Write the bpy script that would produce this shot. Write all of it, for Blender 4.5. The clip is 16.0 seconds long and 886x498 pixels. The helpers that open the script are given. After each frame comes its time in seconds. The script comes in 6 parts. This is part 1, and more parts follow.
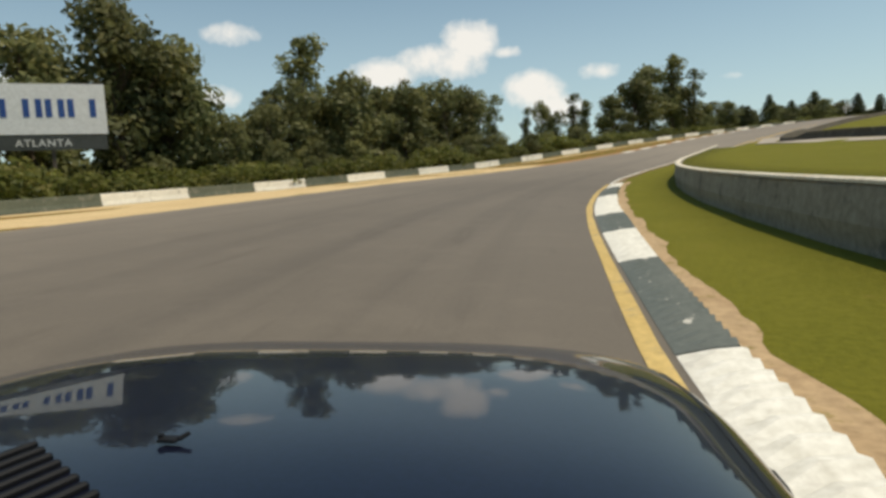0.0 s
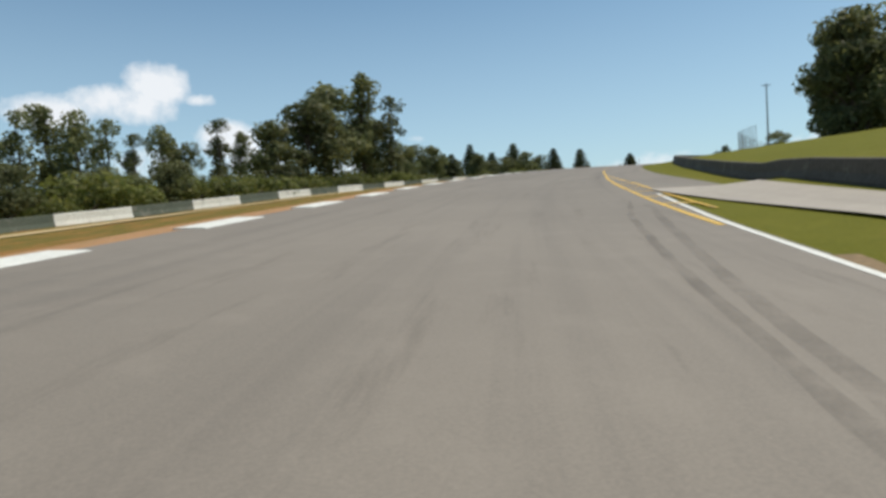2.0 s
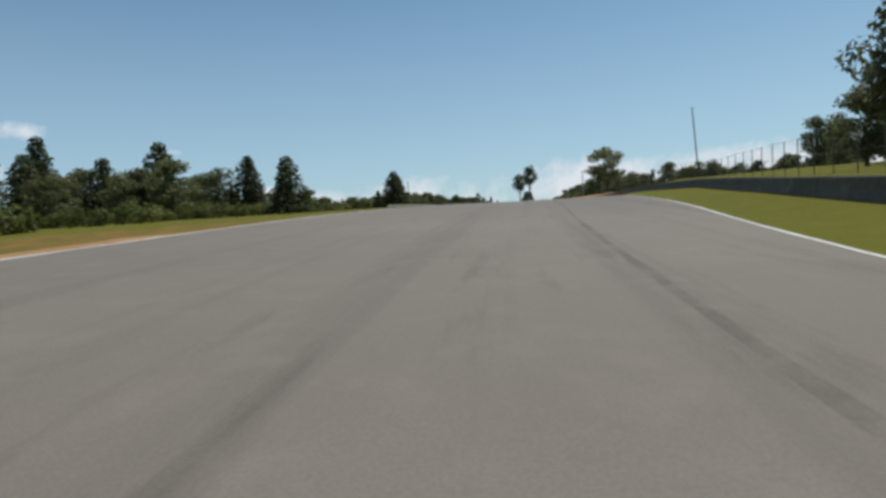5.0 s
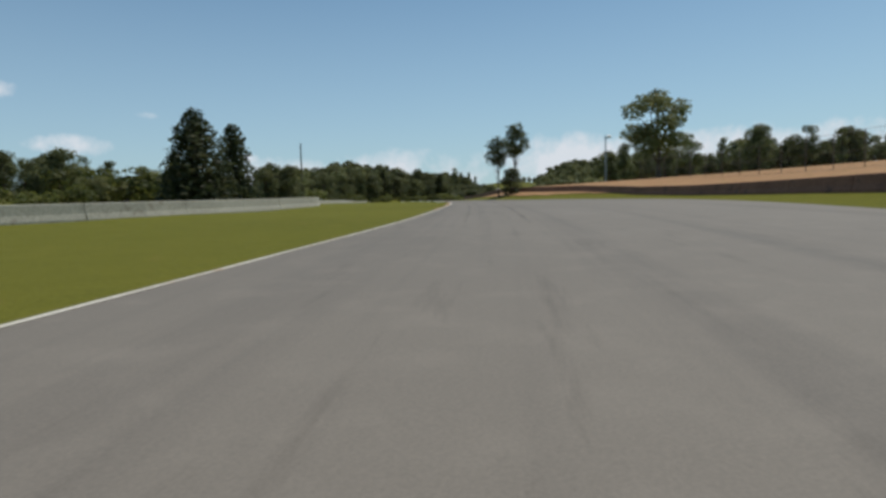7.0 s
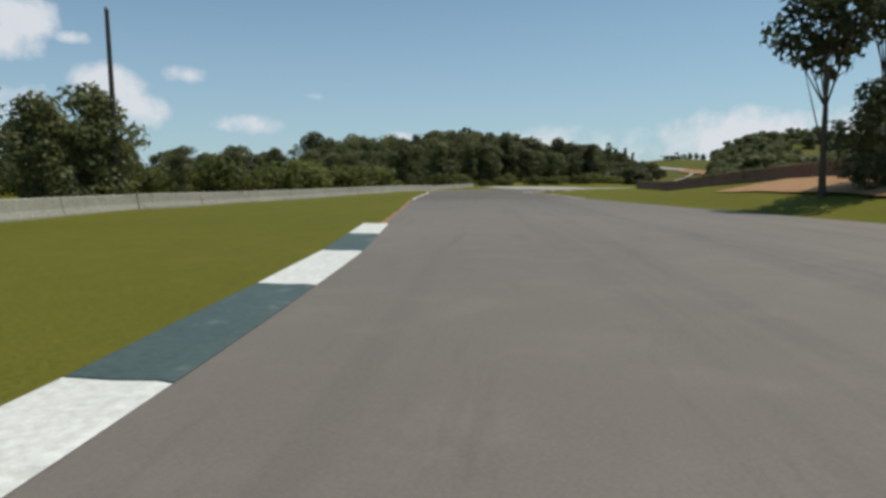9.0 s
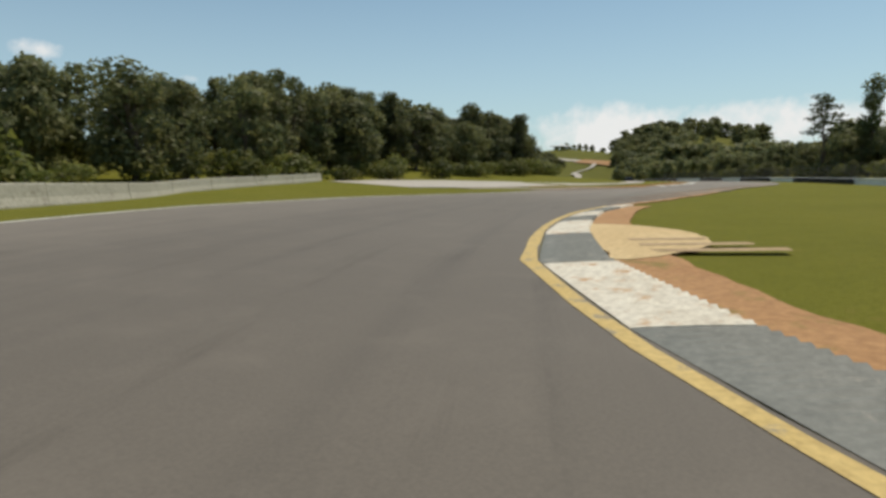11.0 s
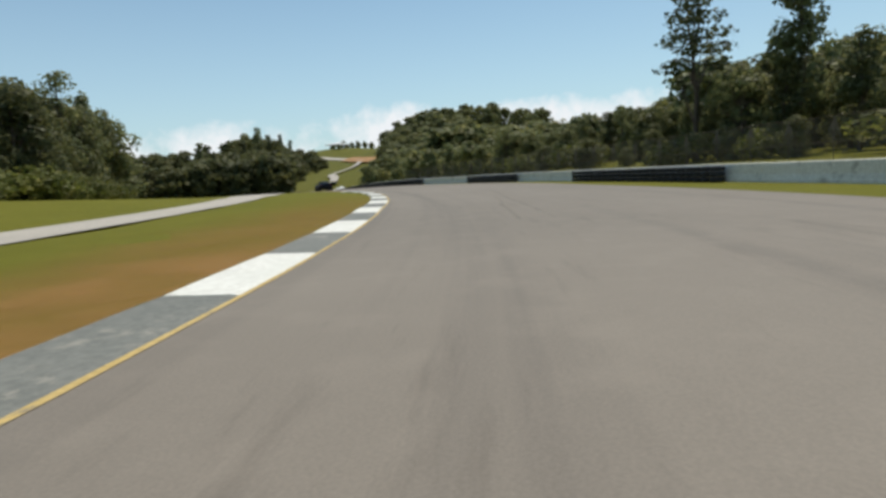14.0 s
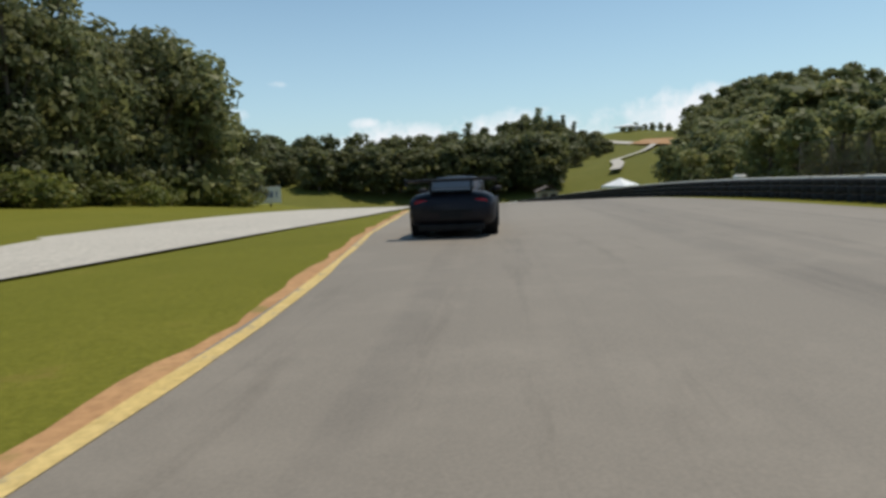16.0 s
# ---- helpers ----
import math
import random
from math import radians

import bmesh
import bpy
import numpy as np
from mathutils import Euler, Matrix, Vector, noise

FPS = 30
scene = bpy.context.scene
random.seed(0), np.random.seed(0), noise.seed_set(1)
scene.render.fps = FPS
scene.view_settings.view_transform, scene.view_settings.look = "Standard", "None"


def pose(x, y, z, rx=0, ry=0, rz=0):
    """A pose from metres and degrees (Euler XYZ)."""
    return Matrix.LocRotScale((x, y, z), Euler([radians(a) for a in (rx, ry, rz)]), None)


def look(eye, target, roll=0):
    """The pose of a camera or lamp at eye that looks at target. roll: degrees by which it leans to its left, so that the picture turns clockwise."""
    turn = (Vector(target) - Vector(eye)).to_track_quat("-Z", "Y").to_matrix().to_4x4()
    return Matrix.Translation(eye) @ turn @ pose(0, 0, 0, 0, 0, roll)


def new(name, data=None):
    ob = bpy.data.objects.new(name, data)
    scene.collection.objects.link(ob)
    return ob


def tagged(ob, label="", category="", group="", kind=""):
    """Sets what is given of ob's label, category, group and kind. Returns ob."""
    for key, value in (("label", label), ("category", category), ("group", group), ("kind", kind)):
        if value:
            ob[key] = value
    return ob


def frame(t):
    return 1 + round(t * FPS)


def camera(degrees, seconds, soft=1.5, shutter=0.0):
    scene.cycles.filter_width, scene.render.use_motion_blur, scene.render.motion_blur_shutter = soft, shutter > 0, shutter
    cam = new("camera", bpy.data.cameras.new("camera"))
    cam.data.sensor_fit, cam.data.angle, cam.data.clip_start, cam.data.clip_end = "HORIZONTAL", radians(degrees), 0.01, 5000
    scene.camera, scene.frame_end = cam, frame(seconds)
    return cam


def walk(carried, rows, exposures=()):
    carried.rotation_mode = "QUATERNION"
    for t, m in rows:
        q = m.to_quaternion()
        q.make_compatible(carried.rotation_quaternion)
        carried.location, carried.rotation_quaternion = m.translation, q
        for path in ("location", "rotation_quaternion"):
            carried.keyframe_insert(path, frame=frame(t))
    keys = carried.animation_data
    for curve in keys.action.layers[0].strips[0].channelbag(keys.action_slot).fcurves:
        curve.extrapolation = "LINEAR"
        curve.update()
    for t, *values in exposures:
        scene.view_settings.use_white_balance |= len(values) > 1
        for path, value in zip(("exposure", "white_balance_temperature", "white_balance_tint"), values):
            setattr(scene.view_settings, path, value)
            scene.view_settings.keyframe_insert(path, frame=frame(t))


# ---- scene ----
cam = camera(71.45, 16.0, soft=3.2)
PATH = [
    (0.00, pose(0.000, 0.000, 1.300, 84.385, 2.765, -0.272)),
    (0.20, pose(0.906, 7.073, 1.512, 84.599, 2.692, -3.767)),
    (0.40, pose(2.169, 14.096, 1.738, 85.016, 2.849, -7.239)),
    (0.60, pose(3.900, 21.037, 1.983, 85.594, 3.151, -10.601)),
    (0.80, pose(6.071, 27.885, 2.247, 86.225, 3.430, -13.786)),
    (1.00, pose(8.591, 34.617, 2.559, 86.718, 3.592, -16.740)),
    (1.20, pose(11.439, 41.220, 2.935, 86.898, 3.532, -19.461)),
    (1.40, pose(14.603, 47.703, 3.365, 86.950, 3.367, -21.930)),
    (1.60, pose(17.996, 54.063, 3.842, 87.147, 3.272, -24.041)),
    (1.80, pose(21.635, 60.286, 4.366, 87.454, 3.227, -25.757)),
    (2.00, pose(25.507, 66.455, 4.937, 87.811, 3.186, -27.410)),
    (2.20, pose(29.601, 72.622, 5.559, 88.247, 3.135, -29.139)),
    (2.40, pose(33.925, 78.744, 6.222, 88.692, 3.084, -30.875)),
    (2.60, pose(38.489, 84.792, 6.909, 88.972, 3.033, -32.675)),
    (2.80, pose(43.293, 90.778, 7.625, 89.107, 2.982, -34.553)),
    (3.00, pose(48.313, 96.653, 8.348, 89.144, 2.946, -36.366)),
    (3.20, pose(53.557, 102.400, 9.074, 89.070, 2.928, -38.072)),
    (3.40, pose(58.998, 108.020, 9.798, 88.924, 2.933, -39.670)),
    (3.60, pose(64.570, 113.487, 10.500, 88.799, 2.981, -41.062)),
    (3.80, pose(70.283, 118.803, 11.182, 88.681, 3.069, -42.261)),
    (4.00, pose(76.092, 123.992, 11.850, 88.628, 3.222, -43.409)),
    (4.20, pose(81.980, 129.051, 12.504, 88.538, 3.135, -44.520)),
    (4.40, pose(87.957, 133.991, 13.144, 88.427, 2.904, -45.590)),
    (4.60, pose(94.043, 138.838, 13.773, 88.396, 2.931, -46.624)),
    (4.80, pose(100.240, 143.591, 14.392, 88.452, 3.239, -47.619)),
    (5.00, pose(106.511, 148.233, 14.993, 88.456, 3.271, -48.599)),
    (5.20, pose(112.841, 152.758, 15.569, 88.347, 2.778, -49.576)),
    (5.40, pose(119.247, 157.181, 16.122, 87.915, 2.521, -50.374)),
    (5.60, pose(125.697, 161.537, 16.648, 87.498, 2.326, -50.974)),
    (5.80, pose(132.189, 165.830, 17.146, 87.184, 2.149, -51.369)),
    (6.00, pose(138.686, 170.092, 17.616, 86.912, 1.994, -51.591)),
    (6.20, pose(145.182, 174.329, 18.055, 86.668, 1.857, -51.638)),
    (6.40, pose(151.667, 178.548, 18.466, 86.457, 1.739, -51.528)),
    (6.60, pose(158.107, 182.783, 18.848, 86.269, 1.638, -51.301)),
    (6.80, pose(164.511, 187.027, 19.202, 86.103, 1.552, -50.941)),
    (7.00, pose(170.856, 191.290, 19.527, 85.972, 1.485, -50.512)),
    (7.20, pose(177.127, 195.585, 19.824, 85.854, 1.444, -50.040)),
    (7.40, pose(183.344, 199.870, 20.093, 85.934, 1.388, -49.570)),
    (7.60, pose(189.506, 204.223, 20.332, 85.922, 1.294, -48.889)),
    (7.80, pose(195.616, 208.730, 20.541, 85.456, 1.143, -47.758)),
    (8.00, pose(201.603, 213.370, 20.727, 85.023, 1.123, -46.329)),
    (8.20, pose(207.431, 218.138, 20.892, 84.841, 1.323, -44.667)),
    (8.40, pose(213.100, 223.071, 21.034, 84.628, 1.186, -42.704)),
    (8.60, pose(218.583, 228.184, 21.155, 84.438, 1.012, -40.680)),
    (8.80, pose(223.870, 233.484, 21.256, 84.286, 0.880, -38.615)),
    (9.00, pose(228.995, 238.917, 21.341, 84.164, 0.756, -36.823)),
    (9.20, pose(233.941, 244.487, 21.412, 84.068, 0.638, -35.401)),
    (9.40, pose(238.752, 250.157, 21.470, 84.003, 0.528, -34.358)),
    (9.60, pose(243.524, 255.833, 21.519, 83.976, 0.422, -33.899)),
    (9.80, pose(248.224, 261.543, 21.558, 83.984, 0.321, -33.982)),
    (10.00, pose(252.959, 267.193, 21.591, 84.046, 0.223, -34.682)),
    (10.20, pose(257.767, 272.753, 21.619, 84.231, 0.102, -36.045)),
    (10.40, pose(262.718, 278.151, 21.642, 84.178, 0.124, -38.072)),
    (10.60, pose(267.887, 283.298, 21.660, 83.891, 0.245, -40.704)),
    (10.80, pose(273.311, 288.139, 21.673, 83.483, 0.380, -43.894)),
    (11.00, pose(278.993, 292.666, 21.676, 83.117, 0.265, -47.243)),
    (11.20, pose(284.944, 296.875, 21.668, 82.815, -0.610, -50.610)),
    (11.40, pose(291.147, 300.766, 21.651, 82.625, -1.532, -54.006)),
    (11.60, pose(297.576, 304.326, 21.625, 82.818, -0.983, -57.249)),
    (11.80, pose(304.248, 307.553, 21.589, 83.450, 1.135, -60.352)),
    (12.00, pose(311.087, 310.475, 21.552, 83.867, 2.694, -63.242)),
    (12.20, pose(318.070, 313.103, 21.521, 83.657, 2.400, -65.966)),
    (12.40, pose(325.199, 315.432, 21.491, 83.203, 1.383, -68.488)),
    (12.60, pose(332.445, 317.448, 21.453, 82.939, 0.789, -70.812)),
    (12.80, pose(339.827, 319.124, 21.406, 82.812, 0.414, -73.078)),
    (13.00, pose(347.253, 320.653, 21.366, 82.731, 0.394, -74.441)),
    (13.20, pose(354.728, 322.028, 21.340, 82.683, 1.001, -74.407)),
    (13.40, pose(362.198, 323.360, 21.324, 82.666, 1.904, -73.367)),
    (13.60, pose(369.497, 324.995, 21.313, 82.657, 2.555, -71.544)),
    (13.80, pose(376.661, 326.872, 21.311, 82.664, 3.035, -68.776)),
    (14.00, pose(383.629, 329.030, 21.307, 82.672, 3.385, -65.872)),
    (14.20, pose(390.345, 331.502, 21.298, 82.679, 3.579, -63.255)),
    (14.40, pose(396.863, 334.270, 21.284, 82.681, 3.655, -60.647)),
    (14.60, pose(403.253, 337.338, 21.256, 82.662, 3.695, -57.955)),
    (14.80, pose(409.505, 340.706, 21.214, 82.621, 3.698, -55.167)),
    (15.00, pose(415.609, 344.367, 21.165, 82.575, 3.599, -52.452)),
    (15.20, pose(421.577, 348.319, 21.110, 82.511, 3.316, -49.934)),
    (15.40, pose(427.389, 352.558, 21.050, 82.457, 2.959, -47.487)),
    (15.60, pose(432.986, 357.100, 20.988, 82.488, 2.729, -44.942)),
    (15.80, pose(438.345, 361.988, 20.923, 82.602, 2.611, -42.316)),
    (16.00, pose(443.667, 366.931, 20.857, 82.729, 2.507, -39.679)),
]
walk(cam, PATH, [(0.0, 0.08, 7350, 10), (0.6, 0.06, 7000, 10), (1.2, 0.09, 6750, 10), (2.2, 0.10, 6400, 10), (4.0, -0.06, 6300, 10), (5.0, -0.16, 6250, 10), (7.4, -0.24, 6200, 10), (8.4, -0.24, 6250, 10), (10.4, -0.14, 6600, 10), (11.2, 0.0, 6850, 10), (12.5, 0.06, 6700, 10), (16.0, 0.10, 6400, 10)])

# ---------------------------------------------------------------- world and sun
SUN_AZ, SUN_EL = 99.0, 68.0   # degrees, clockwise from +Y, and above the horizon



def node(nt, kind, **props):
    n = nt.nodes.new(kind)
    for k, v in props.items():
        if k in ("operation", "blend_type", "data_type", "noise_dimensions", "sky_type", "sun_disc", "sun_elevation",
                 "sun_rotation", "air_density", "dust_density", "ozone_density", "altitude", "use_clamp", "feature", "bands_direction",
                 "wave_type", "vector_type", "distance"):
            setattr(n, k, v)
        else:
            key = int(k[1:]) if k[0] == "i" and k[1:].isdigit() else k
            n.inputs[key].default_value = v
    return n


def make_world():
    w = bpy.data.worlds.new("sky")
    scene.world = w
    w.use_nodes = True
    nt = w.node_tree
    nt.nodes.clear()
    out = nt.nodes.new("ShaderNodeOutputWorld")
    bg = node(nt, "ShaderNodeBackground", Strength=0.098)
    sky = node(nt, "ShaderNodeTexSky", sky_type="NISHITA", sun_disc=False, sun_elevation=radians(SUN_EL),
               sun_rotation=radians(SUN_AZ), air_density=1.0, dust_density=0.7, ozone_density=1.0)
    tc = nt.nodes.new("ShaderNodeTexCoord")
    link = nt.links.new
    # fair-weather cumulus: each cloud is a soft lobe on the dome, broken up by noise
    clouds = [  # azimuth, elevation, half width, half height, weight
        (0.0, 11.5, 4.6, 1.9, 1.25), (3.2, 13.0, 3.0, 1.9, 1.3), (-4.2, 10.5, 3.4, 1.5, 1.2), (6.8, 11.8, 1.4, 0.5, 0.7), (-17.2, 13.8, 3.0, 1.2, 1.1),
        (9.4, 8.3, 3.2, 1.9, 1.2), (14.6, 9.6, 2.2, 0.9, 1.1), (25.4, 8.1, 1.2, 0.4, 0.7), (-19.5, 8.6, 2.4, 1.2, 0.8), (2.3, 6.6, 3.4, 1.4, 0.7),
        (10.9, 6.7, 2.8, 1.9, 1.2), (19.3, 5.5, 3.2, 1.0, 1.1), (32.5, 4.5, 1.5, 0.5, 0.8),
        (49.0, 2.8, 9.0, 2.6, 1.2), (62.5, 3.4, 8.0, 2.9, 1.25), (73.0, 3.8, 9.0, 2.6, 1.2), (84.0, 3.2, 8.0, 2.6, 1.0), (36.0, 2.4, 8.0, 1.9, 0.9),
        (-60.0, 14.0, 14.0, 3.5, 0.9), (-110.0, 20.0, 16.0, 4.0, 0.9), (170.0, 16.0, 20.0, 4.0, 0.9), (-35.0, 9.0, 6.0, 2.2, 0.9),
    ]
    n1 = node(nt, "ShaderNodeTexNoise", Scale=30.0, Detail=9.0, Roughness=0.68)
    n2 = node(nt, "ShaderNodeTexNoise", Scale=9.0, Detail=3.0, Roughness=0.5)
    link(tc.outputs["Generated"], n1.inputs["Vector"])
    link(tc.outputs["Generated"], n2.inputs["Vector"])
    total = None
    for az, el, hw, hh, wt in clouds:
        a, e = radians(az), radians(el)
        c = Vector((math.sin(a) * math.cos(e), math.cos(a) * math.cos(e), math.sin(e)))
        side = Vector((math.cos(a), -math.sin(a), 0))
        up = side.cross(c)
        sub = node(nt, "ShaderNodeVectorMath", operation="SUBTRACT")
        link(tc.outputs["Generated"], sub.inputs[0])
        sub.inputs[1].default_value = c
        acc = None
        for axis, size in ((side, hw), (up, hh), (c, 40.0)):
            d = node(nt, "ShaderNodeVectorMath", operation="DOT_PRODUCT")
            link(sub.outputs[0], d.inputs[0])
            d.inputs[1].default_value = axis / math.sin(radians(size))
            sq = node(nt, "ShaderNodeMath", operation="MULTIPLY")
            link(d.outputs["Value"], sq.inputs[0])
            link(d.outputs["Value"], sq.inputs[1])
            if acc is None:
                acc = sq
            else:
                ad = node(nt, "ShaderNodeMath", operation="ADD")
                link(acc.outputs[0], ad.inputs[0])
                link(sq.outputs[0], ad.inputs[1])
                acc = ad
        lobe = node(nt, "ShaderNodeMath", operation="MULTIPLY_ADD", i1=-wt, i2=wt)
        link(acc.outputs[0], lobe.inputs[0])
        if total is None:
            total = lobe
        else:
            mx = node(nt, "ShaderNodeMath", operation="MAXIMUM")
            link(total.outputs[0], mx.inputs[0])
            link(lobe.outputs[0], mx.inputs[1])
            total = mx
    ns = node(nt, "ShaderNodeMath", operation="ADD")
    link(n1.outputs["Fac"], ns.inputs[0])
    link(n2.outputs["Fac"], ns.inputs[1])
    br = node(nt, "ShaderNodeMath", operation="MULTIPLY_ADD", i1=2.6, i2=-2.75)
    link(ns.outputs[0], br.inputs[0])
    su = node(nt, "ShaderNodeMath", operation="ADD")
    link(br.outputs[0], su.inputs[0])
    link(total.outputs[0], su.inputs[1])
    ramp = node(nt, "ShaderNodeMapRange")
    ramp.inputs["From Min"].default_value = 0.0
    ramp.inputs["From Max"].default_value = 1.1
    ramp.inputs["To Max"].default_value = 0.92
    link(su.outputs[0], ramp.inputs["Value"])
    # thin haze low over the horizon
    sep = nt.nodes.new("ShaderNodeSeparateXYZ")
    link(tc.outputs["Generated"], sep.inputs[0])
    hz = node(nt, "ShaderNodeMapRange")
    hz.inputs["From Min"].default_value, hz.inputs["From Max"].default_value = 0.0, 0.42
    hz.inputs["To Min"].default_value, hz.inputs["To Max"].default_value = 0.58, 0.0
    link(sep.outputs["Z"], hz.inputs["Value"])
    tint = node(nt, "ShaderNodeMix", data_type="RGBA", blend_type="MULTIPLY")
    tint.inputs["Factor"].default_value = 1.0
    tint.inputs["B"].default_value = (0.77, 1.0, 1.0, 1)
    link(sky.outputs[0], tint.inputs["A"])
    m1 = node(nt, "ShaderNodeMix", data_type="RGBA")
    link(hz.outputs[0], m1.inputs["Factor"])
    link(tint.outputs["Result"], m1.inputs["A"])
    m1.inputs["B"].default_value = (6.0, 7.65, 8.8, 1)
    mix = node(nt, "ShaderNodeMix", data_type="RGBA")
    link(ramp.outputs[0], mix.inputs["Factor"])
    link(m1.outputs["Result"], mix.inputs["A"])
    mix.inputs["B"].default_value = (8.6, 8.8, 9.0, 1)
    link(mix.outputs["Result"], bg.inputs["Color"])
    link(bg.outputs[0], out.inputs[0])


make_world()
sun_data = bpy.data.lights.new("sun", "SUN")
sun_data.energy, sun_data.angle, sun_data.color = 3.45, radians(0.53), (1.0, 0.935, 0.82)
sun = new("sun", sun_data)
_a, _e = radians(SUN_AZ), radians(SUN_EL)
sun.matrix_world = look((math.sin(_a) * math.cos(_e) * 100, math.cos(_a) * math.cos(_e) * 100, math.sin(_e) * 100), (0, 0, 0))

# ---------------------------------------------------------------- materials
def material(name, rough=0.8, metal=0.0, spec=0.5):
    m = bpy.data.materials.new(name)
    m.use_nodes = True
    nt = m.node_tree
    b = nt.nodes["Principled BSDF"]
    b.inputs["Roughness"].default_value = rough
    b.inputs["Metallic"].default_value = metal
    b.inputs["Specular IOR Level"].default_value = spec
    return m, nt, b


def coords(nt, scale=(1, 1, 1), which="Object"):
    tc = nt.nodes.new("ShaderNodeTexCoord")
    mp = nt.nodes.new("ShaderNodeMapping")
    mp.inputs["Scale"].default_value = scale
    nt.links.new(tc.outputs[which], mp.inputs["Vector"])
    return mp.outputs["Vector"]


def ramp_of(nt, fac, stops):
    r = nt.nodes.new("ShaderNodeValToRGB")
    el = r.color_ramp.elements
    while len(el) < len(stops):
        el.new(0.5)
    for e, (p, c) in zip(el, stops):
        e.position, e.color = p, (*c, 1)
    nt.links.new(fac, r.inputs["Fac"])
    return r.outputs["Color"]


def noise_of(nt, vec, scale, detail=4.0, rough=0.55):
    n = node(nt, "ShaderNodeTexNoise", Scale=scale, Detail=detail, Roughness=rough)
    nt.links.new(vec, n.inputs["Vector"])
    return n.outputs["Fac"]


def mixed(nt, fac, a, b, mode="MIX"):
    m = node(nt, "ShaderNodeMix", data_type="RGBA", blend_type=mode)
    for sock, v in ((m.inputs["Factor"], fac), (m.inputs["A"], a), (m.inputs["B"], b)):
        if isinstance(v, (int, float)):
            sock.default_value = v
        elif isinstance(v, tuple):
            sock.default_value = (*v, 1)
        else:
            nt.links.new(v, sock)
    return m.outputs["Result"]


def bumped(nt, b, height, strength=0.3, dist=0.02):
    n = node(nt, "ShaderNodeBump", Strength=strength, Distance=dist)
    nt.links.new(height, n.inputs["Height"])
    nt.links.new(n.outputs[0], b.inputs["Normal"])


def surface(name, c1, c2, big=0.3, fine=6.0, rough=0.8, metal=0.0, spec=0.4, bump=0.25, dist=0.02, scale=(1, 1, 1), wear=None):
    """A two-scale surface: broad stains from c1 to c2, fine grain and relief; wear: a third colour in patches."""
    m, nt, b = material(name, rough, metal, spec)
    v = coords(nt, scale)
    broad = noise_of(nt, v, big, 5.0, 0.6)
    grain = noise_of(nt, v, fine, 6.0, 0.65)
    col = ramp_of(nt, broad, [(0.32, c1), (0.68, c2)])
    col = mixed(nt, 0.45, col, ramp_of(nt, grain, [(0.3, tuple(x * 0.55 for x in c1)), (0.7, tuple(min(1, x * 1.35) for x in c2))]))
    if wear:
        patch = noise_of(nt, v, big * 2.7, 6.0, 0.7)
        col = mixed(nt, ramp_of(nt, patch, [(0.56, (0, 0, 0)), (0.66, (1, 1, 1))]), col, wear)
    nt.links.new(col, b.inputs["Base Color"])
    bumped(nt, b, grain, bump, dist)
    return m


